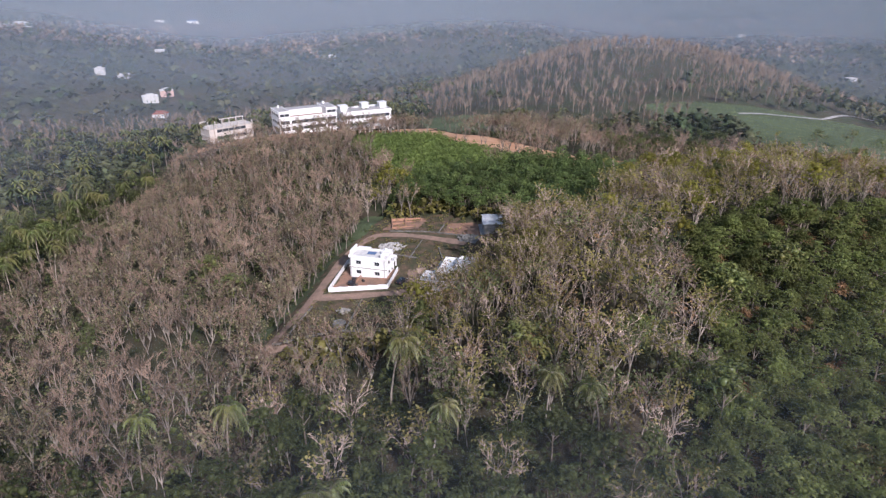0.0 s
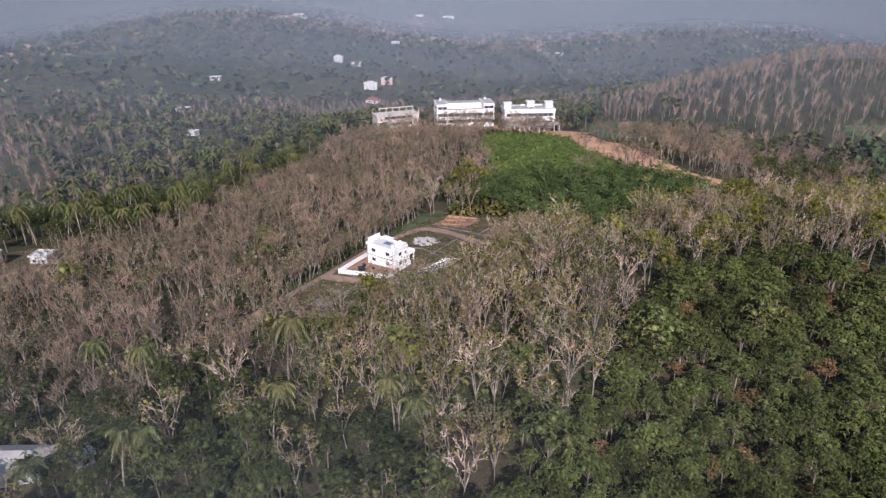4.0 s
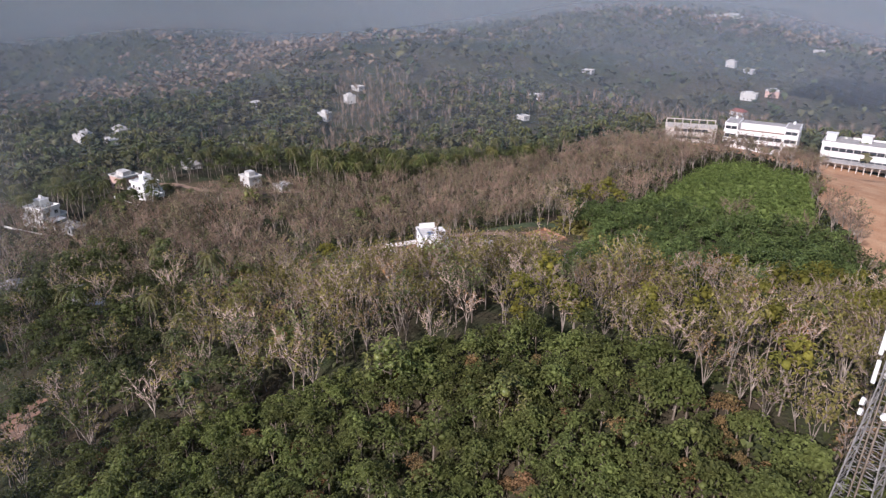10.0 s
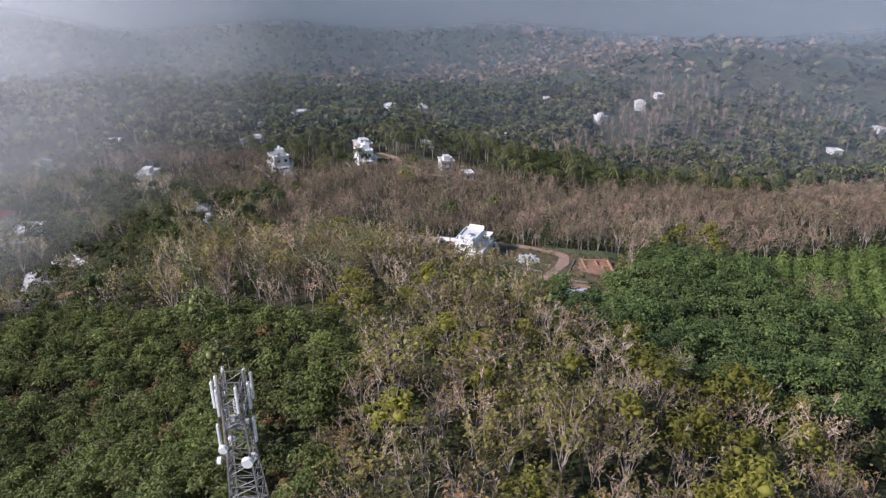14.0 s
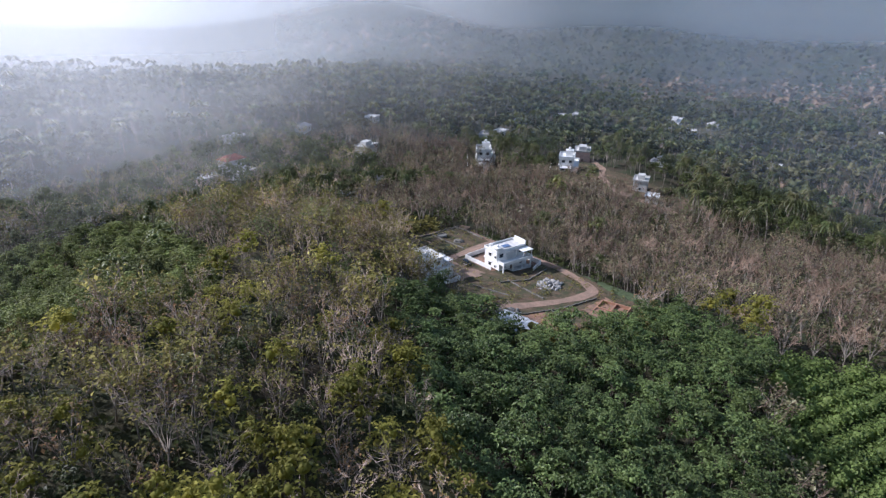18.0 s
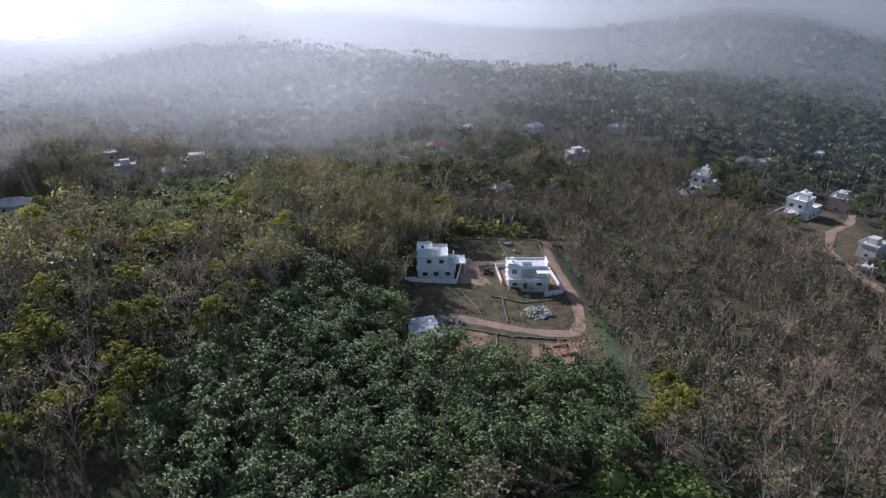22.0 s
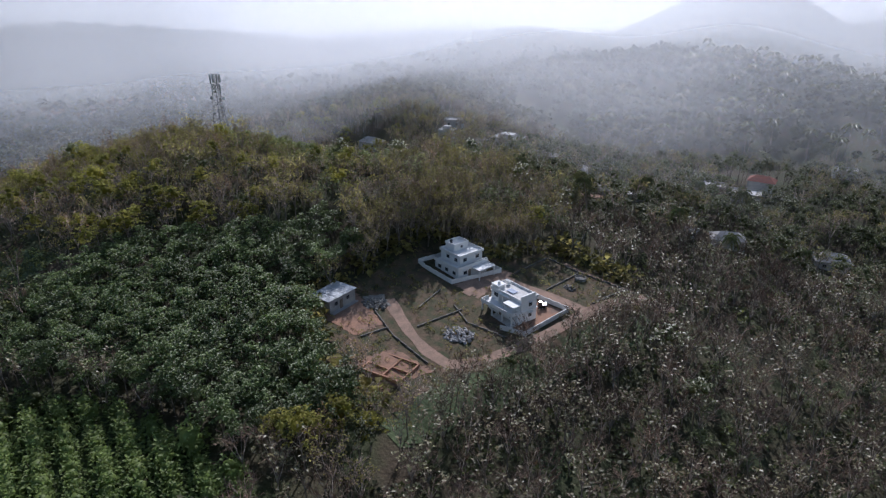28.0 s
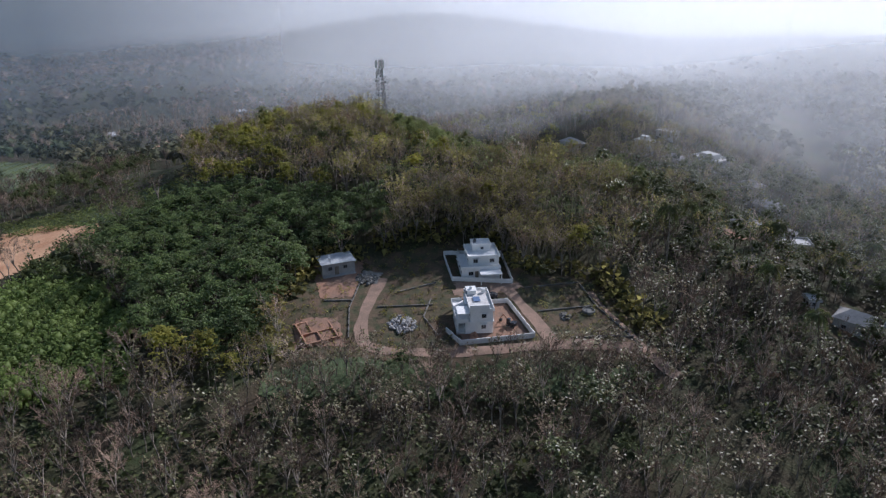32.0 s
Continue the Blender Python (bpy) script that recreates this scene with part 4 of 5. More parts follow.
brown = np.sin(mid_ring[:, 0] / 61 + 1.5 * np.sin(mid_ring[:, 1] / 83)) + np.sin(mid_ring[:, 1] / 57 + 1) + 1.6 * PLANTS.normal(size=len(mid_ring)) * 0.4
brown += np.where(np.hypot(mid_ring[:, 0] - 120, mid_ring[:, 1] - 330) < 150, 1.5, 0)
brown += np.where(mid_ring[:, 1] > 120, 0.35, 0)
brown -= np.where(mid_ring[:, 1] < -60 - 0.4 * mid_ring[:, 0], 3.0, 0)
frond = (PLANTS.random(len(mid_ring)) < 0.3) & (mid_ring[:, 0] < 60)
plant("distant_palm", mid_ring[(brown < 0.35) & frond], FARPALM, [BARK_DARK, LEAF_PALM], "coconut palm of the surrounding woods", "palm tree", "woods", (0.75, 1.1))
plant("distant_tree", mid_ring[(brown < 0.35) & ~frond], FARTREE, [BARK_DARK, LEAF_FAR], "green tree of the surrounding woods", "tree", "woods", (0.55, 1.25))
plant("distant_bare_tree", mid_ring[brown >= 0.35], FARBARE, [BARK_DARK, TWIGS_FAR], "leafless tree of the surrounding woods", "tree", "woods", (0.8, 1.2))
far_ring = spots(-R_FAR, R_FAR, -R_FAR, R_FAR, 20.5, lambda x, y: (np.hypot(x, y) >= R_MID) & (np.hypot(x, y) < R_FAR) & ~open_ground(x, y) & ((ground(x, y) < -8) | (y > -300)) & (PLANTS.random(x.shape) < np.clip(1.5 - np.hypot(x, y) / 1500, 0.35, 1)))
brown = np.sin(far_ring[:, 0] / 121 + 1.5 * np.sin(far_ring[:, 1] / 183)) + np.sin(far_ring[:, 1] / 137 + 1) + 0.5 * PLANTS.normal(size=len(far_ring)) + np.where(far_ring[:, 1] > 0, 0.4, 0)
plant("canopy", far_ring[brown < 0.7], CANOPY, [BARK_DARK, LEAF_FAR], "dense green tree canopy of the far hills", "woods", "far woods", (0.8, 1.5), sink=1.5)
plant("bare_canopy", far_ring[brown >= 0.7], CANOPY, [BARK_DARK, TWIGS_FAR], "brown leafless canopy of the far hills", "woods", "far woods", (0.8, 1.4), sink=1.5)
palms = np.array([(-31, -57), (15, -55), (-26, -80), (-1, -62), (-8, -49), (-12, -72), (-14, -77), (-44, -58), (-58, -70), (22, -58), (-34, -92), (-20, -98),
                  (-176, -50), (-180, -20), (-170, 12), (-166, -88)], float)
plant("coconut_palm", palms, PALM, [BARK_PALE, LEAF_PALM], "coconut palm with drooping fronds", "palm tree", "palms", (0.7, 1.05), singles=lambda x, y: x > -1000)
dark = np.array([(-90, -27), (-47, -6), (106, 29), (103, 33), (47, -34), (30, -44), (12, -47), (60, -24), (-57, 6), (150, 138), (169, 147), (176, 138), (70, 20), (-4, -44), (-70, -60),
                 (38, -58), (-112, -66), (-118, -30)], float)
plant("dark_tree", dark, LUSH, [BARK_DARK, LEAF_PALM], "single dark green tree with a round dense crown", "tree", "single dark trees", (1.0, 1.35), singles=lambda x, y: x > -1000)

# ---- roads, walls and plots ----
def box(bm, x0, x1, y0, y1, z0, z1):
    vs = [bm.verts.new(p) for p in ((x0, y0, z0), (x1, y0, z0), (x1, y1, z0), (x0, y1, z0), (x0, y0, z1), (x1, y0, z1), (x1, y1, z1), (x0, y1, z1))]
    for f in ((3, 2, 1, 0), (4, 5, 6, 7), (0, 1, 5, 4), (1, 2, 6, 5), (2, 3, 7, 6), (3, 0, 4, 7)):
        bm.faces.new([vs[i] for i in f])


def part(name, bm, mat, parent, label="", bevel=0.0):
    if bevel:
        bmesh.ops.bevel(bm, geom=bm.edges[:], offset=bevel, segments=1, affect="EDGES", clamp_overlap=True)
    me = bpy.data.meshes.new(name)
    bm.normal_update()
    bm.to_mesh(me)
    bm.free()
    me.materials.append(mat)
    ob = new(name, me)
    ob.parent = parent
    return tagged(ob, label)


def block(name, mat, parent, dims, label="", bevel=0.0):
    bm = bmesh.new()
    box(bm, *dims)
    return part(name, bm, mat, parent, label, bevel)


def drum(name, mat, parent, at, radius, high, label="", sides=16, top=1.0, lie=None):
    """A round body; lie turns its axis to x or y."""
    bm = bmesh.new()
    bmesh.ops.create_cone(bm, cap_ends=True, segments=sides, radius1=radius, radius2=radius * top, depth=high)
    if lie == "x":
        bmesh.ops.rotate(bm, verts=bm.verts[:], matrix=Matrix.Rotation(math.pi / 2, 3, "Y"))
    if lie == "y":
        bmesh.ops.rotate(bm, verts=bm.verts[:], matrix=Matrix.Rotation(math.pi / 2, 3, "X"))
    bmesh.ops.translate(bm, verts=bm.verts[:], vec=at)
    return part(name, bm, mat, parent, label)


def thing(name, x, y, turn, label, category, group="", z=None, size=1.0):
    """An Empty at a place of the plan, which carries the thing's parts."""
    ob = new(name)
    ob.matrix_world = pose(x * K, y * K, float(ground(x, y)) * K + 0.1 if z is None else z * K, 0, 0, turn) @ Matrix.Scale(size, 4)
    return tagged(ob, label, category, group)


def wall_run(name, line, high, thick, mat, label, coping=None, sink=0.6):
    """A garden wall along a line of places, in straight pieces that follow the ground, each with its coping."""
    ob = new(name)
    line = [(x * K, y * K) for x, y in line]
    ob.matrix_world = pose(*line[0], float(ground(line[0][0] / K, line[0][1] / K)) * K)
    tagged(ob, label, "wall")
    gz = ob.matrix_world.translation.z
    for (ax, ay), (bx, by) in zip(line, line[1:]):
        long = math.hypot(bx - ax, by - ay)
        n = max(1, round(long / 3.0))
        for k in range(n):
            f, g = k / n, (k + 1) / n
            x0, y0, x1, y1 = ax + (bx - ax) * f, ay + (by - ay) * f, ax + (bx - ax) * g, ay + (by - ay) * g
            mx, my = (x0 + x1) / 2, (y0 + y1) / 2
            piece = block("wall_panel", mat, ob, (-long / n / 2 - 0.02, long / n / 2 + 0.02, -thick / 2, thick / 2, -sink, high))
            piece.matrix_local = Matrix.Translation((mx - line[0][0], my - line[0][1], float(ground(mx / K, my / K)) * K - gz)) @ Matrix.Rotation(math.atan2(by - ay, bx - ax), 4, "Z")
            if coping:
                top = block("coping", coping, ob, (-long / n / 2, long / n / 2, -thick / 2 - 0.05, thick / 2 + 0.05, high + 0.003, high + 0.10))
                top.matrix_local = piece.matrix_local
    return ob


strip("road_west", [(-41, -28.4), (-35, -26.5), (-31.5, -18), (-29, -9), (-27.6, 2), (-25.6, 13), (-22.5, 22), (-19.5, 26), (-14, 25.5), (-8, 23.2), (-2, 20), (4, 16.5)], 3.2, ROAD_EARTH, "unpaved red-brown earth road with wheel tracks")
strip("road_middle", [(-28.4, -8.5), (-22, -8.8), (-14, -8.4), (-8.6, -8.2), (-7.0, -3), (-6.5, 4)], 3.4, ROAD_EARTH, "unpaved earth road between the plots", 0.24)
strip("road_south_track", [(-35, -26.5), (-30, -26.0), (-22, -24.6), (-14, -25)], 1.6, ROAD_EARTH, "narrow earth track along the plot wall", 0.22)
strip("school_drive", [(-6, 142), (-20, 165), (-30, 190), (-34, 214)], 12, SAND_EARTH, "broad sandy drive up to the buildings", 0.3)
strip("west_lane", [(-175, -62), (-158, -46), (-142, -38), (-128, -24), (-124, -8), (-122, 10)], 3.5, ROAD_EARTH, "earth lane past the villa", 0.25)
strip("grove_road", [(150, 100), (180, 96), (240, 88), (330, 70)], 6, SAND_EARTH, "pale earth road between the fields", 0.4)
drape("yard_house", [(-25.8, -5.2), (-13.0, -5.2), (-11.5, 3.4), (-23.8, 8.2)], RED_EARTH, "swept red earth yard inside the compound wall", 0.2, 0.8)
drape("plot_foundation", [(-18.5, 29.5), (-9, 29), (-6.5, 37), (-16, 38.5)], RED_EARTH, "cleared red earth round the foundation", 0.2, 0.8)
drape("plot_shed", [(-2, 24), (12, 19), (13, 31), (-1, 31)], RED_EARTH, "bare red-brown soil in front of the shed", 0.19, 0.8)
drape("gravel_patch", [(1.5, 18.5), (6, 16), (8, 20), (4, 22.5)], WEATHERED, "heap of spread grey gravel at the road's end", 0.3, 0.6)
drape("yard_house_front", [(-8.4, -12), (-6.6, -11.5), (-2, 2), (-9.5, 3.0)], ROAD_EARTH, "packed earth in front of the gate", 0.21, 0.8)

wall_run("compound_wall", [(-11.9, 3.0), (-13.3, -5.9), (-26.2, -5.9), (-24.4, 8.6), (-19.5, 9.8)], 1.5, 0.18, WHITE_PAINT, "low white compound wall round the house yard", WHITE_PAINT)
wall_run("compound_wall", [(-1.6, 2.2), (-6.4, -10.2), (6.5, -13.0), (9.5, 0.4), (-1.6, 2.2)], 1.5, 0.18, WHITE_PAINT, "white compound wall round the second house", WHITE_PAINT)
for _line in ([(-8.9, -12), (-10.2, -24.2)], [(-18.2, -10.6), (-19.6, -22.5)], [(-33.5, -25.2), (-20.6, -23.2), (-10.4, -24.4)], [(-31.0, -24.8), (-28.4, -12.5)],
              [(-22.6, 11.5), (-13.5, 12.5), (-7.5, 9.0)], [(-9.8, 9.4), (-7.4, 20.5)], [(-16.5, 28.3), (-6, 26), (3.5, 21.6)], [(-3.5, 24.8), (-2, 30.5)], [(-3, 15), (-1.5, 6)]):
    wall_run("retaining_wall", _line, 0.5, 0.28, RUBBLE_STONE, "low rough stone retaining wall between plots", None)


# ---- houses ----
def window(parent, x, y, z, wide, high, face, hood=True, panes=2):
    """A window in a wall: face is the wall's outward side ('s', 'n', 'e', 'w'); with frame, panes and a hood."""
    def put(u0, u1, d0, d1, z0, z1):
        return {"s": (x + u0, x + u1, y - d1, y - d0, z0, z1), "n": (x + u0, x + u1, y + d0, y + d1, z0, z1),
                "e": (x + d0, x + d1, y + u0, y + u1, z0, z1), "w": (x - d1, x - d0, y + u0, y + u1, z0, z1)}[face]
    bm = bmesh.new()
    for u0, u1, z0, z1 in ((-wide / 2, -wide / 2 + 0.07, z, z + high), (wide / 2 - 0.07, wide / 2, z, z + high),
                           (-wide / 2 + 0.07, wide / 2 - 0.07, z, z + 0.07), (-wide / 2 + 0.07, wide / 2 - 0.07, z + high - 0.07, z + high)):
        box(bm, *put(u0, u1, -0.02, 0.06, z0, z1))
    win = part("window", bm, CONCRETE, parent)
    step = (wide - 0.14) / panes
    for k in range(panes):
        block("pane", GLASS_DARK, win, put(-wide / 2 + 0.07 + k * step + 0.02, -wide / 2 + 0.07 + (k + 1) * step - 0.02, 0.004, 0.03, z + 0.07, z + high - 0.07))
    if hood:
        block("hood", WHITE_PAINT, win, put(-wide / 2 - 0.2, wide / 2 + 0.2, 0.003, 0.5, z + high + 0.1, z + high + 0.2))
    return win


def storey(parent, x0, x1, y0, y1, z0, z1, mat=None, name="wall", slab=0.35):
    """A storey: its outer walls as one shell and the floor slab on top, which juts out a little."""
    block(name, mat or WHITE_PAINT, parent, (x0, x1, y0, y1, z0, z1 - 0.15))
    block("slab", mat or WHITE_PAINT, parent, (x0 - slab, x1 + slab, y0 - slab, y1 + slab, z1 - 0.147, z1))


def parapet(parent, x0, x1, y0, y1, z, high=0.8, thick=0.15, mat=None, sides="snew"):
    for k, dims in (("s", (x0, x1, y0, y0 + thick, z, z + high)), ("n", (x0, x1, y1 - thick, y1, z, z + high)),
                    ("w", (x0, x0 + thick, y0 + thick, y1 - thick, z, z + high)), ("e", (x1 - thick, x1, y0 + thick, y1 - thick, z, z + high))):
        if k in sides:
            block("parapet", mat or WHITE_PAINT, parent, dims)


def tank(parent, x, y, z, mat=None, r=0.55, high=1.1):
    t = drum("water_tank", mat or WHITE_PAINT, parent, (x, y, z + high / 2), r, high, "round plastic water tank")
    drum("tank_lid", mat or WHITE_PAINT, t, (x, y, z + high + 0.08), r * 0.6, 0.16, top=0.7)


def house_one():
    h = thing("white_house", -17.6, 3.4, -13, "white two-storey concrete house with a flat terrace roof", "house", "white houses")
    storey(h, -5.6, 5.6, -4.1, 2.8, -0.8, 3.1, slab=0.25)
    block("porch_floor", ROOF_SLAB, h, (-5.6, 5.6, 2.803, 5.0, -0.8, 0.25))
    storey(h, -5.6, 5.6, -4.1, 1.6, 3.103, 6.1, name="upper_wall", slab=0.25)
    block("balcony_floor", WHITE_PAINT, h, (-5.8, 5.8, 3.053, 5.2, 2.9, 3.1))
    parapet(h, -5.8, 5.8, 2.2, 5.2, 3.103, 0.85, 0.12, sides="new")
    parapet(h, -5.85, 5.85, -4.35, 1.85, 6.103, 0.6)
    block("gable_parapet", WHITE_PAINT, h, (-5.86, -5.5, -3.2, 1.86, 6.706, 7.7), "raised white end parapet")
    block("stair_head", WHITE_PAINT, h, (3.2, 5.6, -1.0, 1.3, 6.103, 7.15))
    block("stair_roof", WHITE_PAINT, h, (3.0, 5.84, -1.2, 1.5, 7.153, 7.28))
    block("roof_terrace", ROOF_SLAB, h, (-5.4, 5.5, -4.1, 1.6, 6.1, 6.16))
    block("solar_panel", BLUE_SHEET, h, (-1.2, 1.4, -1.6, 0.2, 6.35, 6.43), "dark blue panel on the terrace")
    tank(h, 4.0, -3.0, 6.16)
    tank(h, 4.2, 0.2, 7.283, r=0.4, high=0.6)
    for x in (-5.5, -2.1, 1.8, 5.5):
        block("column", WHITE_PAINT, h, (x - 0.17, x + 0.17, 4.6, 4.95, 0.253, 2.897))
    for k in range(8):
        block("pergola_slat", WHITE_PAINT, h, (-1.6 + k * 0.5, -1.42 + k * 0.5, 1.86, 2.4, 3.103, 5.95))
    block("pergola_beam", WHITE_PAINT, h, (-1.8, 2.3, 1.86, 2.5, 5.953, 6.09))
    block("canopy", WHITE_PAINT, h, (-6.2, -2.2, 1.86, 4.9, 5.6, 5.78), "flat white canopy over the balcony")
    for x in (-6.0, -2.5):
        block("canopy_post", WHITE_PAINT, h, (x, x + 0.16, 4.6, 4.76, 3.103, 5.597))
    for z in (0.95, 4.0):
        window(h, -2.9, -4.1, z, 1.5, 1.25, "s")
        window(h, 2.8, -4.1, z, 1.5, 1.25, "s")
        window(h, -5.6, -1.8, z, 1.2, 1.25, "w")
        window(h, 5.6, -1.6, z, 1.2, 1.25, "e")
        window(h, 5.6, 0.9, z, 0.8, 0.9, "e", True, 1)
    window(h, -3.4, 2.8, 0.95, 1.6, 1.3, "n")
    window(h, 3.7, 2.8, 0.95, 1.4, 1.3, "n")
    window(h, 3.8, 1.6, 4.1, 1.6, 1.4, "n")
    window(h, -4.0, 1.6, 4.1, 1.4, 1.4, "n")
    door = block("door", BARK_DARK, h, (0.1, 1.15, 2.803, 2.86, 0.253, 2.35), "dark wooden front door")
    block("door_handle", STEEL_WHITE, door, (0.98, 1.03, 2.863, 2.91, 1.2, 1.3))
    block("rain_band", BARK_DARK, h, (-5.86, 5.86, -4.362, -4.353, 2.93, 3.09), "dark painted band under the slab")
    for x in (-5.2, 5.2):
        drum("rain_pipe", CONCRETE, h, (x, -4.42, 3.0), 0.06, 6.2, sides=8)


def house_two():
    h = thing("white_house", 1.4, -5.0, -12, "bluish white two-storey house with stepped roof terraces", "house", "white houses")
    storey(h, -5.3, 5.3, -5.6, 5.4, -0.8, 2.9, slab=0.3)
    storey(h, -3.3, 5.3, -5.6, 3.2, 2.903, 5.6, name="upper_wall", slab=0.3)
    storey(h, 1.2, 5.3, -3.9, 1.4, 5.603, 7.3, name="stair_tower", slab=0.15)
    parapet(h, -5.6, 5.6, -5.9, 5.7, 2.903, 0.8, sides="nw")
    parapet(h, -3.6, 5.6, -5.9, 3.5, 5.603, 0.6)
    parapet(h, 1.05, 5.45, -4.05, 1.55, 7.303, 0.5)
    block("roof_terrace", ROOF_SLAB, h, (-5.45, -3.63, -5.6, 5.4, 2.90, 2.96))
    block("carport_roof", WHITE_PAINT, h, (-9.0, -5.63, -5.6, 0.6, 2.5, 2.7), "flat carport roof at the house's side")
    for x, y in ((-8.8, -5.4), (-8.8, 0.4), (-5.85, 0.4)):
        block("carport_post", WHITE_PAINT, h, (x - 0.13, x + 0.13, y - 0.13, y + 0.13, -0.6, 2.497))
    tank(h, 3.9, 0.4, 7.303, GLASS_DARK, 0.45, 0.9)
    for x in (-3.4, 0.0, 3.2):
        window(h, x, 5.4, 0.9, 1.4, 1.25, "n")
        window(h, x, -5.6, 0.9, 1.4, 1.25, "s")
    for y in (-3.0, 2.8):
        window(h, -5.3, y, 0.9, 1.4, 1.25, "w")
        window(h, 5.3, y, 0.9, 1.4, 1.25, "e")
    for x in (-1.6, 2.0):
        window(h, x, 3.2, 3.8, 1.4, 1.3, "n")
        window(h, x, -5.6, 3.8, 1.4, 1.3, "s")
    for y in (-3.6, 1.2):
        window(h, -3.3, y, 3.8, 1.4, 1.3, "w")
        window(h, 5.3, y, 3.8, 1.4, 1.3, "e")
    window(h, 1.2, -1.4, 6.1, 0.9, 0.8, "w", False)
    door = block("door", BARK_DARK, h, (-5.36, -5.303, 0.6, 1.65, -0.05, 2.1), "dark wooden side door")
    block("door_handle", STEEL_WHITE, door, (-5.41, -5.363, 0.7, 0.75, 0.9, 1.0))
    for k in range(12):
        block("baluster", WHITE_PAINT, h, (-5.56, -5.48, -5.4 + k * 0.42, -5.3 + k * 0.42, 3.706, 4.1))
    block("hand_rail", WHITE_PAINT, h, (-5.6, -5.44, -5.6, -0.5, 4.103, 4.2))


def shed():
    h = thing("shed", 10.6, 25.6, 4, "plain grey concrete shed with a stepped pale sheet roof", "shed", size=K)
    block("wall", CONCRETE, h, (-2.5, 2.5, -3.7, 3.7, -0.5, 2.5))
    for n, (y0, y1, z) in enumerate(((-3.9, -0.6, 2.65), (-0.6, 1.6, 2.58), (1.6, 3.9, 2.51))):
        block("roof_sheet", SHEET_METAL, h, (-2.9 + 0.2 * n, 2.8, y0, y1 - 0.03, z, z + 0.07), "pale corrugated roof sheet")
    for k in range(12):
        block("roof_rib", SHEET_METAL, h, (-2.7, 2.7, -3.7 + k * 0.62, -3.64 + k * 0.62, 2.722, 2.76))
    window(h, -2.5, 1.9, 1.0, 1.0, 0.9, "w", False)
    window(h, -2.5, -1.5, 1.0, 1.0, 0.9, "w", False)
    block("door", BARK_DARK, h, (-2.56, -2.503, 0.0, 0.9, -0.3, 1.8), "dark wooden door")
    block("plinth", CONCRETE, h, (-3.4, -2.503, -3.7, 3.7, -0.5, -0.1))


def foundation():
    f = thing("house_foundation", -12.3, 33.6, 8, "unfinished house foundation of laterite plinth beams on red earth", "foundation", size=K)
    for x0, x1, y0, y1 in ((-4.2, 4.2, -3.2, -2.9), (-4.2, 4.2, 2.9, 3.2), (-4.2, -3.9, -2.9, 2.9), (3.9, 4.2, -2.9, 2.9), (-0.6, -0.3, -2.9, 2.9), (-3.9, -0.6, -0.1, 0.2), (-0.3, 3.9, 0.8, 1.1)):
        block("plinth_beam", LATERITE, f, (x0, x1, y0, y1, -0.4, 0.32))
    for x, y in ((-4.05, -3.05), (4.05, -3.05), (4.05, 3.05), (-4.05, 3.05), (-0.45, 3.05)):
        drum("starter_bar", BARK_DARK, f, (x, y, 0.7), 0.04, 0.8, sides=5)


def stone_heap(name, x, y, count, spread, label, mat):
    """A heap of rough stones, each a piece of its own."""
    rng = np.random.default_rng(int(abs(x) * 10))
    heap = thing(name, x, y, 0, label, "stone heap")
    shapes = []
    for k in range(4):
        bm = bmesh.new()
        bmesh.ops.create_icosphere(bm, subdivisions=1, radius=0.5)
        for v in bm.verts:
            v.co *= rng.uniform(0.65, 1.2)
        me = bpy.data.meshes.new("stone")
        bm.to_mesh(me)
        bm.free()
        me.materials.append(mat)
        shapes.append(me)
    for k in range(count):
        a, r = rng.uniform(0, 6.3), spread * math.sqrt(rng.random())
        ob = new("stone", shapes[k % 4])
        ob.parent = heap
        ob.matrix_local = Matrix.LocRotScale((math.cos(a) * r * 1.3, math.sin(a) * r, max(0.05, 0.9 * (1 - r / spread)) * rng.uniform(0.4, 1)),
                                             Euler(rng.uniform(0, 6, 3)), Vector(rng.uniform(0.5, 1.4, 3)))


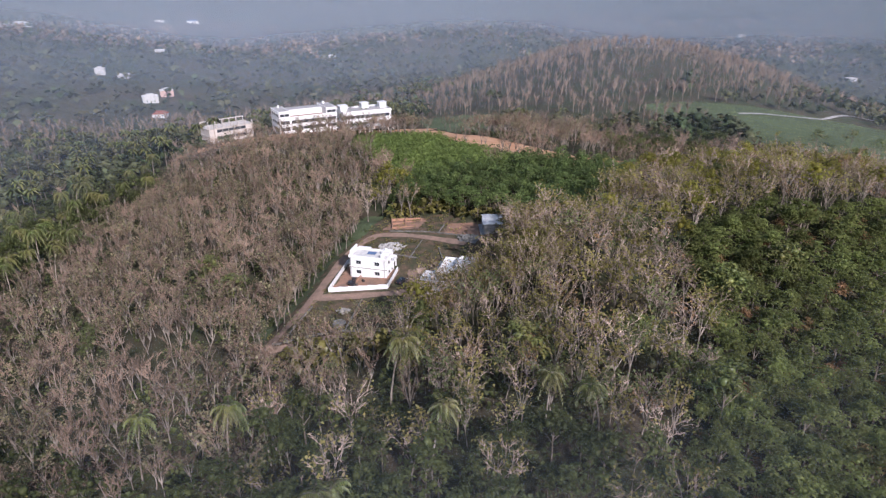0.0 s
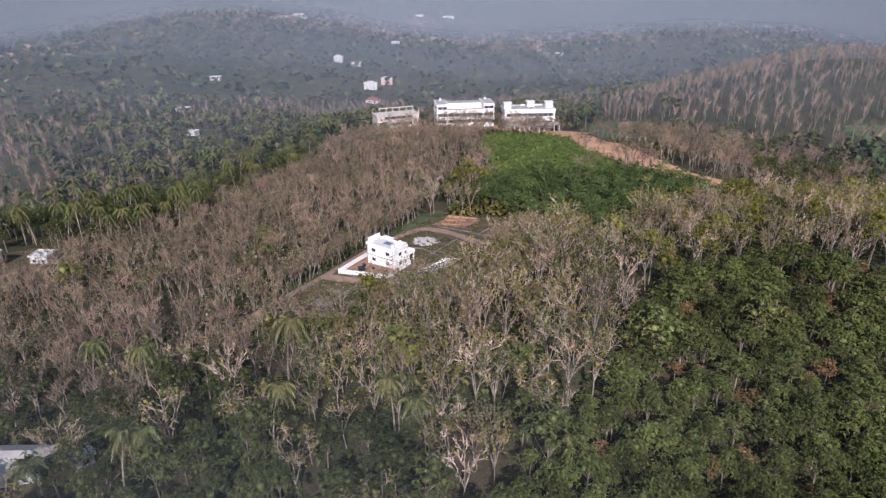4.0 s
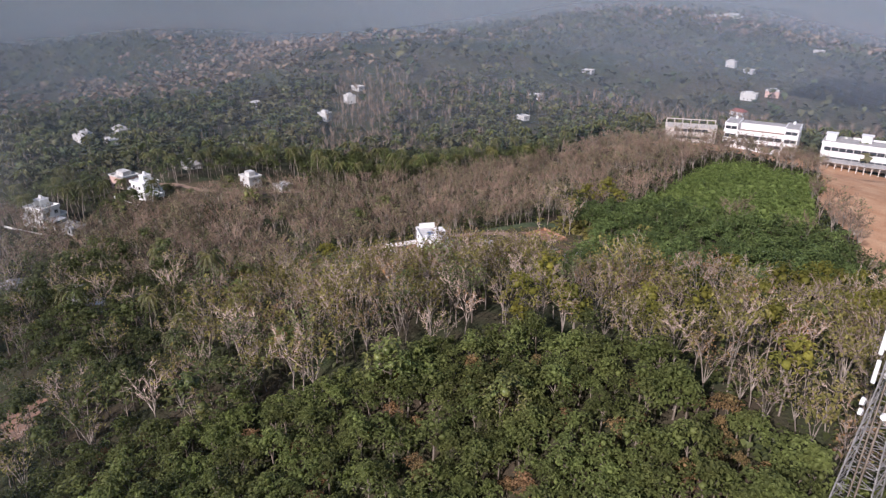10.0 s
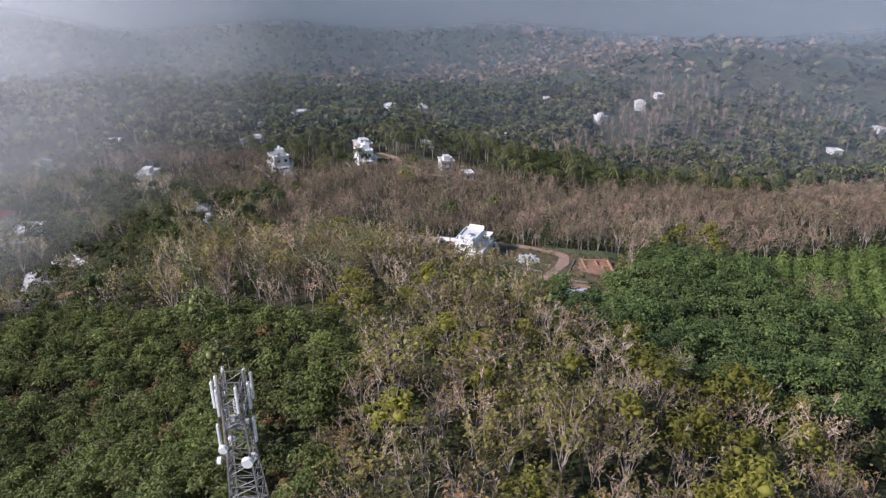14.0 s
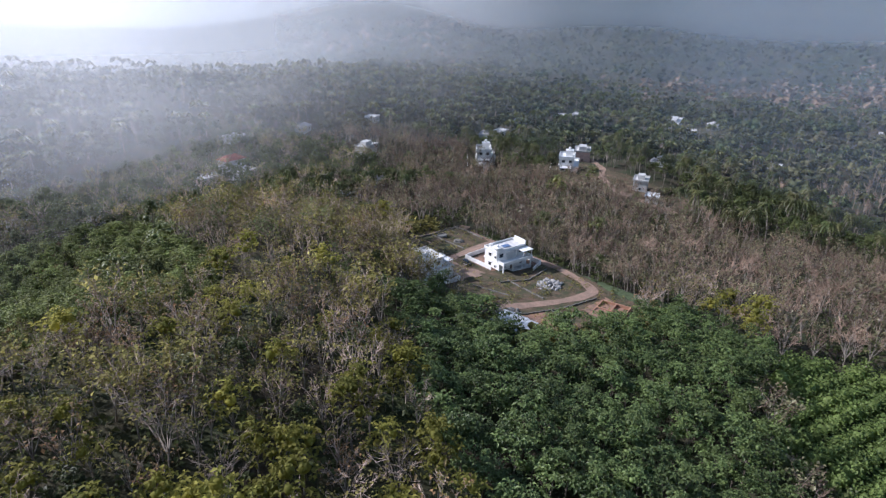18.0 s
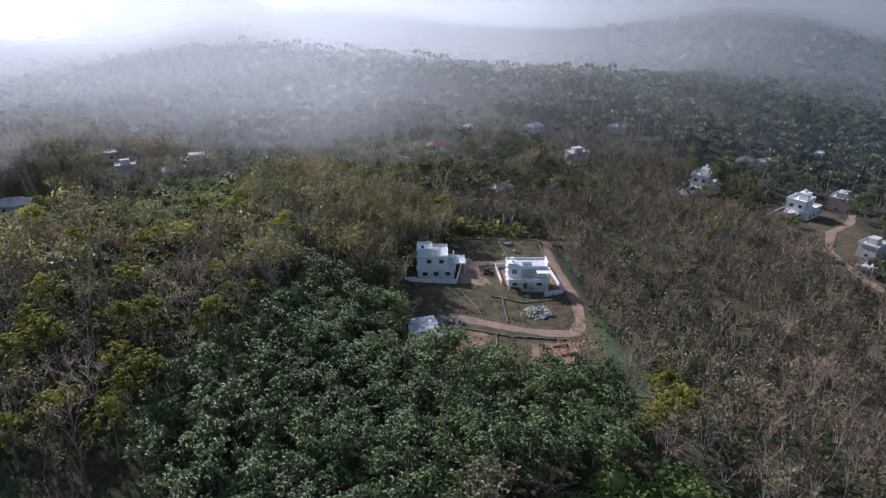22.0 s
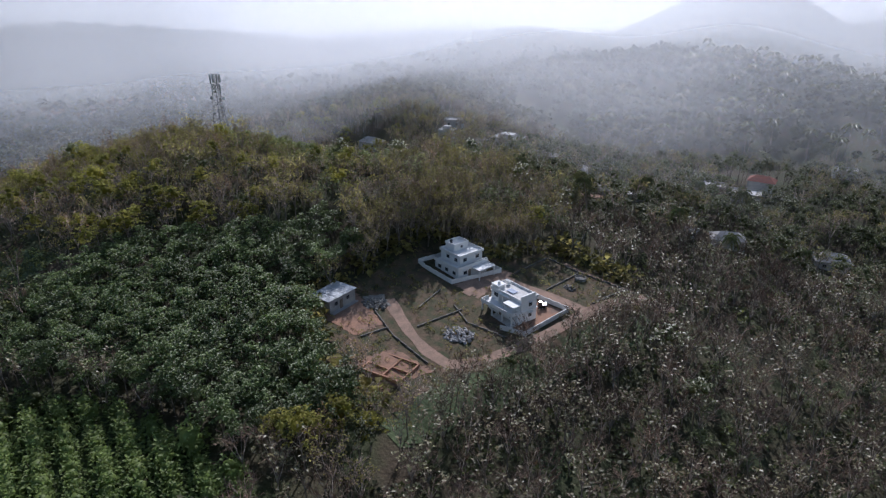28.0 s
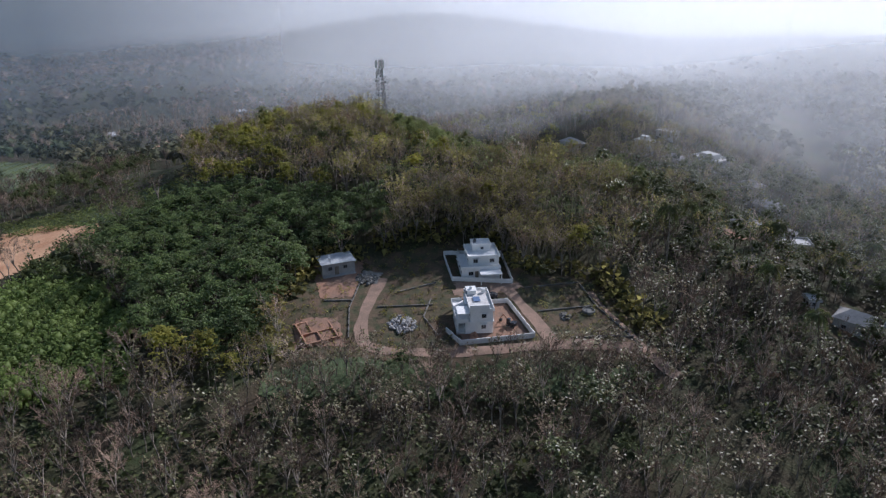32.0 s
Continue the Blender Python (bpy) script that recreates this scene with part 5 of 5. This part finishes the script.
def car():
    c = thing("car", -10.4, -3.4, 62, "black hatchback car parked on the earth road", "car")
    bm = bmesh.new()
    profile = [(-1.85, 0.3), (1.85, 0.3), (1.9, 0.62), (1.75, 0.80), (0.85, 0.92), (0.35, 1.42), (-1.15, 1.46), (-1.75, 1.0), (-1.9, 0.7)]
    for y in (-0.82, 0.82):
        bm.faces.new([bm.verts.new((x, y * (0.86 if z > 1.0 else 1.0), z)) for x, z in profile])
    n = len(profile)
    bm.verts.ensure_lookup_table()
    for k in range(n):
        bm.faces.new([bm.verts[k], bm.verts[(k + 1) % n], bm.verts[n + (k + 1) % n], bm.verts[n + k]])
    bmesh.ops.recalc_face_normals(bm, faces=bm.faces[:])
    body = part("body", bm, BLACK_PAINT, c, bevel=0.05)
    block("windscreen", GLASS_DARK, body, (0.45, 0.8, -0.66, 0.66, 0.98, 1.38))
    block("side_window", GLASS_DARK, body, (-1.1, 0.3, -0.80, -0.74, 0.98, 1.34))
    block("side_window", GLASS_DARK, body, (-1.1, 0.3, 0.74, 0.80, 0.98, 1.34))
    for x in (-1.2, 1.2):
        for y in (-0.78, 0.78):
            w = drum("wheel", RUBBER, c, (x, y, 0.31), 0.31, 0.2, lie="y", sides=18)
            drum("rim", STEEL_WHITE, w, (x, y + (0.105 if y > 0 else -0.105), 0.31), 0.18, 0.03, lie="y", sides=12)
    for y in (-0.6, 0.6):
        block("headlight", PANEL_WHITE, c, (1.84, 1.92, y - 0.16, y + 0.16, 0.62, 0.76))
        block("tail_light", ROOF_RED, c, (-1.93, -1.86, y - 0.14, y + 0.14, 0.72, 0.9))


def well_ring():
    w = thing("well_ring", -21.2, -20.6, 0, "grey concrete well ring in the dry grass", "well")
    bm = bmesh.new()
    for k in range(24):
        a, b = 2 * math.pi * k / 24, 2 * math.pi * (k + 1) / 24
        q = [bm.verts.new((r * math.cos(t), r * math.sin(t), z)) for r, t, z in ((1.7, a, -0.4), (1.7, b, -0.4), (1.7, b, 0.7), (1.7, a, 0.7), (1.45, a, 0.7), (1.45, b, 0.7), (1.45, b, -0.4), (1.45, a, -0.4))]
        bm.faces.new(q[:4])
        bm.faces.new([q[3], q[2], q[5], q[4]])
        bm.faces.new([q[4], q[5], q[6], q[7]])
    part("ring", bm, WEATHERED, w)
    drum("cover", WEATHERED, w, (0, 0, 0.35), 1.4, 0.1, sides=24)


house_one()
house_two()
shed()
foundation()
car()
well_ring()
stone_heap("stone_heap", -14.6, 17.2, 130, 3.6, "heap of pale quarry stones on the plot", CONCRETE)
stone_heap("stone_heap", 4.6, 20.0, 90, 3.0, "grey heap of crushed stone beside the shed", WEATHERED)
stone_heap("stone_heap", -21.6, -15.2, 26, 1.6, "scattered pale building stones beside the road", RUBBLE_STONE)
stone_heap("stone_heap", -22.5, 5.2, 24, 1.0, "small heap of laterite blocks in the yard", LATERITE)


# ---- steel tower ----
def lattice_tower():
    base = float(ground(*TOWER))
    high = 31.0 - base
    t = thing("radio_tower", *TOWER, 12, "tall white steel lattice tower carrying antennas and dishes", "tower", size=K)

    def half(z):
        return 1.9 - 1.15 * min(1.0, z / (high * 0.8))
    steps = 22
    for sx, sy in ((-1, -1), (1, -1), (1, 1), (-1, 1)):
        bm = bmesh.new()
        for k in range(steps):
            z0, z1 = high * k / steps, high * (k + 1) / steps
            a, b = half(z0), half(z1)
            vs = []
            for z, w in ((z0, a), (z1, b)):
                for dx, dy in ((-0.06, -0.06), (0.06, -0.06), (0.06, 0.06), (-0.06, 0.06)):
                    vs.append(bm.verts.new((sx * w + dx, sy * w + dy, z)))
            for n in range(4):
                bm.faces.new([vs[n], vs[(n + 1) % 4], vs[4 + (n + 1) % 4], vs[4 + n]])
        part("leg", bm, STEEL_WHITE, t)

    def bar(name, p, q, r, mat=STEEL_WHITE, parent=None):
        s = Shape()
        d = unit(np.subtract(q, p))
        a = unit(np.cross(d, (0.31, 0.52, 0.8)))
        b = np.cross(d, a)
        ring = [np.asarray(e) + r * (a * math.cos(k) + b * math.sin(k)) for e in (p, q) for k in (0.8, 2.37, 3.94, 5.5)]
        s.add(ring, [f for k in range(4) for f in ((k, (k + 1) % 4, 4 + (k + 1) % 4), (k, 4 + (k + 1) % 4, 4 + k))], 0)
        ob = new(name, s.part_mesh(name, 0, mat))
        ob.parent = parent or t
        return ob
    corners = ((-1, -1), (1, -1), (1, 1), (-1, 1))
    for k in range(steps):
        z0, z1 = high * k / steps, high * (k + 1) / steps
        a, b = half(z0), half(z1)
        for n in range(4):
            (ax, ay), (bx, by) = corners[n], corners[(n + 1) % 4]
            p, q = ((ax * a, ay * a, z0), (bx * b, by * b, z1)) if (k + n) % 2 else ((bx * a, by * a, z0), (ax * b, ay * b, z1))
            bar("brace", p, q, 0.04)
            bar("girt", (ax * b, ay * b, z1), (bx * b, by * b, z1), 0.035)
    bar("cable_ladder", (0.25, -half(0), 0), (0.25, -half(high), high), 0.10, BARK_DARK)
    bar("cable_ladder", (-0.25, -half(0), 0), (-0.25, -half(high), high), 0.08, BARK_DARK)
    for n, (x, y, z) in enumerate(((-1.25, -0.9, 2.7), (-0.5, -1.3, 2.9), (0.5, -1.3, 2.7), (1.3, -0.8, 2.9), (1.3, 0.6, 2.7), (0.5, 1.3, 2.9), (-0.5, 1.3, 2.7), (-1.3, 0.6, 2.9),
                                   (1.2, -1.1, 6.0), (-1.3, -0.4, 5.8), (0.2, 1.3, 6.2))):
        zz = high - z + 0.4
        a = block("panel_antenna", PANEL_WHITE, t, (x - 0.16, x + 0.16, y - 0.09, y + 0.09, zz, zz + 2.3), "white upright panel antenna", 0.03)
        bar("mount", (x * 0.98, y * 0.98, zz - 0.1), (x * 0.98, y * 0.98, zz + 2.6), 0.04, STEEL_WHITE, a)
        bar("bracket", (x, y, zz + 1.1), (x * 0.5, y * 0.5, zz + 1.1), 0.035, STEEL_WHITE, a)
    for n, (x, y, z, r) in enumerate(((1.25, -0.7, 5.4, 0.45), (1.2, 0.6, 6.8, 0.6), (-1.1, -0.9, 7.0, 0.5), (0.4, -1.3, 7.3, 0.4), (1.3, 0.2, 11.5, 0.4), (-1.35, 0.3, 9.0, 0.45))):
        d = drum("dish", PANEL_WHITE, t, (x * 1.25, y * 1.25, high - z), r * 0.8, 0.3, "white drum dish", 20, 0.85, "x" if abs(x) > abs(y) else "y")
        bar("dish_mount", (x * 1.2, y * 1.2, high - z), (x * 0.7, y * 0.7, high - z), 0.05, STEEL_WHITE, d)
    for n in range(8):
        a = n * 0.8
        block("radio_unit", CONCRETE, t, (0.75 * math.cos(a) - 0.16, 0.75 * math.cos(a) + 0.16, 0.75 * math.sin(a) - 0.12, 0.75 * math.sin(a) + 0.12, high - 3.4 - 0.5 * (n % 3), high - 2.9 - 0.5 * (n % 3)))
    bar("lightning_rod", (0, 0, high), (0, 0, high + 1.6), 0.03)
    block("platform", STEEL_WHITE, t, (-0.75, 0.75, -0.75, 0.75, high - 4.2, high - 4.14))


lattice_tower()


# ---- large buildings to the north ----
def bands(parent, x0, x1, y, z, count, high, face_y=-1, mat=None, thick=0.12):
    """A row of window openings in a long wall."""
    step = (x1 - x0) / count
    for k in range(count):
        a, b = x0 + k * step + step * 0.05, x0 + (k + 1) * step - step * 0.05
        w = block("window", CONCRETE, parent, (a - 0.08, b + 0.08, y - 0.05 if face_y < 0 else y, y if face_y < 0 else y + 0.05, z - 0.08, z + high + 0.08))
        block("pane", mat or GLASS_DARK, w, (a, b, y - 0.08 if face_y < 0 else y + 0.003, y - 0.052 if face_y < 0 else y + 0.08, z, z + high))


def school():
    s = thing("school_building", -78.3, 196.6, 31.6, "long white three-storey building with dark window bands", "building", "large buildings", -16.2, K)
    storey(s, -15, 15, -6, 8, -1.5, 3.4)
    storey(s, -15, 15, -6, 8, 3.403, 6.8, name="upper_wall")
    storey(s, -15, -9.5, -6, 8, 6.803, 10.6, name="end_block", slab=0.2)
    storey(s, 9.5, 15, -6, 8, 6.803, 10.6, name="end_block", slab=0.2)
    storey(s, -9.497, 9.497, 1.0, 8, 6.803, 9.8, name="rear_block", slab=0.0)
    block("roof_terrace", RED_EARTH, s, (-9.3, 9.3, -5.9, 0.95, 6.805, 6.86), "reddish terrace floor")
    parapet(s, -9.4, 9.4, -6.3, 0.9, 6.803, 1.0, sides="s")
    for z in (1.0, 4.3):
        bands(s, -9.0, 9.0, -6.0, z, 6, 1.5)
        bands(s, -14.6, -9.8, -6.0, z, 2, 1.5)
        bands(s, 9.8, 14.6, -6.0, z, 2, 1.5)
    bands(s, -14.6, -9.8, -6.0, 8.0, 2, 1.3)
    bands(s, 9.8, 14.6, -6.0, 8.0, 2, 1.3)
    for z in (0.9, 4.2, 7.9):
        for k in range(4):
            window(s, 15, -4.4 + k * 3.0, z, 1.8, 1.5, "e")
            window(s, -15, -4.4 + k * 3.0, z, 1.8, 1.5, "w")
    for x0, x1, y0, z in ((-14.8, -9.7, -5.8, 10.603), (9.7, 14.8, -5.8, 10.603), (-9.3, 9.3, 1.2, 9.803)):
        block("roof_terrace", CONCRETE, s, (x0, x1, y0, 7.8, z, z + 0.06), "grey roof terrace")
    tank(s, 12, 5, 10.67)
    tank(s, -12, 5, 10.67)
    b = thing("unfinished_building", -119.5, 196.8, 46, "unfinished beige three-storey building with open windows", "building", "large buildings", -21.0, K)
    for n in range(2):
        storey(b, -12, 12, -5, 5, -1.0 + n * 3.6 + (0.003 if n else 0), 2.7 + n * 3.55, CREAM_PAINT, "wall")
        bands(b, -8, 8, -5.0, 0.6 + n * 3.55, 5, 1.4)
        for k in range(3):
            window(b, 12, -3 + k * 3.0, 0.6 + n * 3.55, 1.2, 1.4, "e", False)
    for k in range(7):
        for y in (-4.8, 4.8):
            block("column", CREAM_PAINT, b, (-11.8 + k * 3.93 - 0.2, -11.8 + k * 3.93 + 0.2, y - 0.2, y + 0.2, 6.253, 8.2))
    block("roof_beam", CREAM_PAINT, b, (-12, 12, 4.6, 5.0, 8.203, 8.6))
    c = thing("white_block", -53, 229, 28, "white two-storey building with three rooftop stair heads", "building", "large buildings", -21.5, K)
    storey(c, -14, 14, -6, 8, -1.5, 4.0)
    storey(c, -14, 14, -6, 8, 4.003, 8.4, name="upper_wall")
    parapet(c, -14.2, 14.2, -6.2, 8.2, 8.403, 0.9)
    block("roof_terrace", CONCRETE, c, (-14.0, 14.0, -6.0, 8.0, 8.403, 8.46), "weathered grey roof terrace")
    for x, y in ((-11.5, 2), (2, 5), (12, 3)):
        block("stair_head", WHITE_PAINT, c, (x - 2, x + 2, y - 2, y + 2, 8.403, 11.4))
        block("stair_roof", WHITE_PAINT, c, (x - 2.4, x + 2.4, y - 2.4, y + 2.4, 11.403, 11.65))
    for z in (1.0, 5.3):
        bands(c, -13, 13, -6.0, z, 9, 1.6)
        for k in range(4):
            window(c, 14, -4.4 + k * 3.2, z, 1.4, 1.5, "e")
    for k in range(12):
        block("arcade_column", CREAM_PAINT, c, (-15.2 + k * 2.75, -14.8 + k * 2.75, -12.2, -11.8, -2.5, 1.6))
    block("arcade_slab", CONCRETE, c, (-16, 16, -12.6, -6.203, 1.603, 1.95), "grey concrete slab over the arcade")


school()


# ---- villas and the scattered houses ----
def villa(name, x, y, turn, label, z=None):
    v = thing(name, x, y, turn, label, "house", "villas", z, K)
    storey(v, -5.5, 5.5, -4, 4, -1.5, 3.2)
    storey(v, -3.0, 5.5, -4, 2.2, 3.203, 6.4, name="upper_wall")
    storey(v, -1.0, 2.0, -1.5, 1.6, 6.403, 9.0, name="stair_tower", slab=0.2)
    parapet(v, -5.8, 5.8, -4.3, 4.3, 3.203, 0.8, sides="nw")
    parapet(v, -3.3, 5.8, -4.3, 2.5, 6.403, 0.8)
    for x_ in (-3.6, 0, 3.4):
        window(v, x_, -4, 0.9, 1.4, 1.3, "s")
        window(v, x_, 4, 0.9, 1.4, 1.3, "n")
    for x_ in (-1.2, 2.6):
        window(v, x_, -4, 4.3, 1.3, 1.3, "s")
        window(v, x_, 2.2, 4.3, 1.3, 1.3, "n")
    for y_ in (-2.2, 0.8):
        window(v, 5.5, y_, 0.9, 1.3, 1.3, "e")
        window(v, 5.5, y_, 4.3, 1.3, 1.3, "e")
        window(v, -5.5, y_, 0.9, 1.3, 1.3, "w")
    block("porch_roof", WHITE_PAINT, v, (5.82, 9.0, -3.5, 1.5, 2.7, 2.95))
    for y_ in (-3.3, 1.3):
        block("porch_post", WHITE_PAINT, v, (8.7, 8.95, y_ - 0.12, y_ + 0.12, -1.5, 2.697))
    block("door", BARK_DARK, v, (5.503, 5.56, -0.9, 0.1, -0.1, 2.0), "dark wooden front door")
    block("terrace_wall", WHITE_PAINT, v, (-9.5, 9.5, -8.2, -8.0, -2.0, 0.6), "low white terrace wall")
    tank(v, 0.5, 0, 9.03)
    return v


villa("villa", -147, -57, 28, "white two-storey villa with terraces and a stair tower")
villa("villa", -129, -90, 40, "white flat-roofed villa below the slope")


def small_house(x, y, turn, wide, deep, high, roof, label, upper=False, name="village_house", paint=None):
    """A small house: walls, door and windows, with a flat slab or a hipped roof."""
    h = thing(name, x, y, turn, label, "house", "village houses")
    block("wall", paint or FADED_PAINT, h, (-wide / 2, wide / 2, -deep / 2, deep / 2, -1.5, high))
    if roof in (ROOF_RED, CONCRETE, BLUE_SHEET):
        bm = bmesh.new()
        e = 0.6
        vs = [bm.verts.new(p) for p in ((-wide / 2 - e, -deep / 2 - e, high), (wide / 2 + e, -deep / 2 - e, high), (wide / 2 + e, deep / 2 + e, high), (-wide / 2 - e, deep / 2 + e, high),
                                        (-wide / 4, 0, high + deep * 0.30), (wide / 4, 0, high + deep * 0.30))]
        for f in ((3, 2, 1, 0), (0, 1, 5, 4), (1, 2, 5), (2, 3, 4, 5), (3, 0, 4)):
            bm.faces.new([vs[i] for i in f])
        part("roof", bm, roof, h)
    else:
        block("roof", roof, h, (-wide / 2 - 0.4, wide / 2 + 0.4, -deep / 2 - 0.4, deep / 2 + 0.4, high + 0.003, high + 0.2))
        parapet(h, -wide / 2 - 0.4, wide / 2 + 0.4, -deep / 2 - 0.4, deep / 2 + 0.4, high + 0.203, 0.6, mat=FADED_PAINT)
        if upper:
            block("stair_head", FADED_PAINT, h, (-wide / 4, wide / 4, -deep / 4, deep / 4, high + 0.203, high + 2.6))
    for k in range(2):
        window(h, -wide / 4 + k * wide / 2, -deep / 2, 0.9, 1.3, 1.2, "s", False, 1)
        window(h, -wide / 4 + k * wide / 2, deep / 2, 0.9, 1.3, 1.2, "n", False, 1)
    window(h, wide / 2, 0, 0.9, 1.2, 1.2, "e", False, 1)
    window(h, -wide / 2, 0, 0.9, 1.2, 1.2, "w", False, 1)
    block("door", BARK_DARK, h, (-0.5, 0.5, -deep / 2 - 0.05, -deep / 2 - 0.003, -0.4, 1.9))
    return h


small_house(-139, -19, 20, 9, 7, 5.5, ROOF_SLAB, "white two-storey house at the edge of the slope", True)
small_house(-128, -9, 20, 7, 6, 3, SHEET_METAL, "low white outbuilding with a metal roof")
small_house(-38, -76, 25, 11, 7, 3.6, CONCRETE, "small white house with a grey hipped roof among palms")
small_house(-29, -72, -20, 3.5, 3, 2.4, SHEET_METAL, "little outhouse with a pale metal roof")
for _x, _y, _turn, _wide, _n, _kind in HOUSES:
    small_house(_x, _y, _turn, _wide, _wide * 0.7 if _wide < 20 else 10, 3.2 * _n, (ROOF_SLAB, ROOF_RED, CONCRETE, ROOF_SLAB, BLUE_SHEET)[_kind],
                ("white flat-roofed house among the trees", "white house with a red hipped roof among the trees", "house with a grey hipped roof among the trees",
                 "pinkish flat-roofed house among the trees", "long white hall with a blue sheet roof")[_kind], _n == 2, paint=PINK_PAINT if _kind == 3 else None)


# ---- digger in the yard ----
def digger():
    d = thing("excavator", -21.3, -3.2, 40, "small dark excavator parked in the red earth yard", "excavator")
    for y in (-0.75, 0.75):
        bm = bmesh.new()
        box(bm, -1.2, 1.2, y - 0.2, y + 0.2, 0.0, 0.55)
        tr = part("track", bm, RUBBER, d, bevel=0.14)
        for x in (-0.8, 0, 0.8):
            drum("track_wheel", STEEL_WHITE, tr, (x, y + (0.21 if y > 0 else -0.21), 0.27), 0.17, 0.05, lie="y", sides=10)
    block("undercarriage", RUBBER, d, (-0.7, 0.7, -0.55, 0.55, 0.25, 0.62))
    block("engine_housing", BLACK_PAINT, d, (-1.35, 0.1, -0.8, 0.8, 0.65, 1.35), bevel=0.08)
    cab = block("cab", BLACK_PAINT, d, (0.1, 1.1, -0.05, 0.8, 0.65, 2.2), bevel=0.05)
    block("cab_window", GLASS_DARK, cab, (1.103, 1.12, 0.05, 0.7, 1.2, 2.05))
    block("cab_window", GLASS_DARK, cab, (0.25, 1.0, 0.803, 0.82, 1.2, 2.05))
    boom = block("boom", LATERITE, d, (0, 2.4, -0.5, -0.25, -0.13, 0.13), "dull orange digging boom")
    boom.matrix_local = Matrix.Translation((0.8, 0, 1.0)) @ Matrix.Rotation(math.radians(-42), 4, "Y")
    arm = block("arm", LATERITE, d, (0, 1.6, -0.48, -0.27, -0.1, 0.1))
    arm.matrix_local = Matrix.Translation((2.55, 0, 2.55)) @ Matrix.Rotation(math.radians(62), 4, "Y")
    block("bucket", RUBBER, d, (2.9, 3.6, -0.75, 0.0, 0.35, 1.05), bevel=0.12)


digger()
strip("field_path", [(140, 196), (165, 201), (190, 211), (230, 245), (274, 290)], 2.4, CONCRETE, "pale concrete path along the far edge of the field", 0.6)
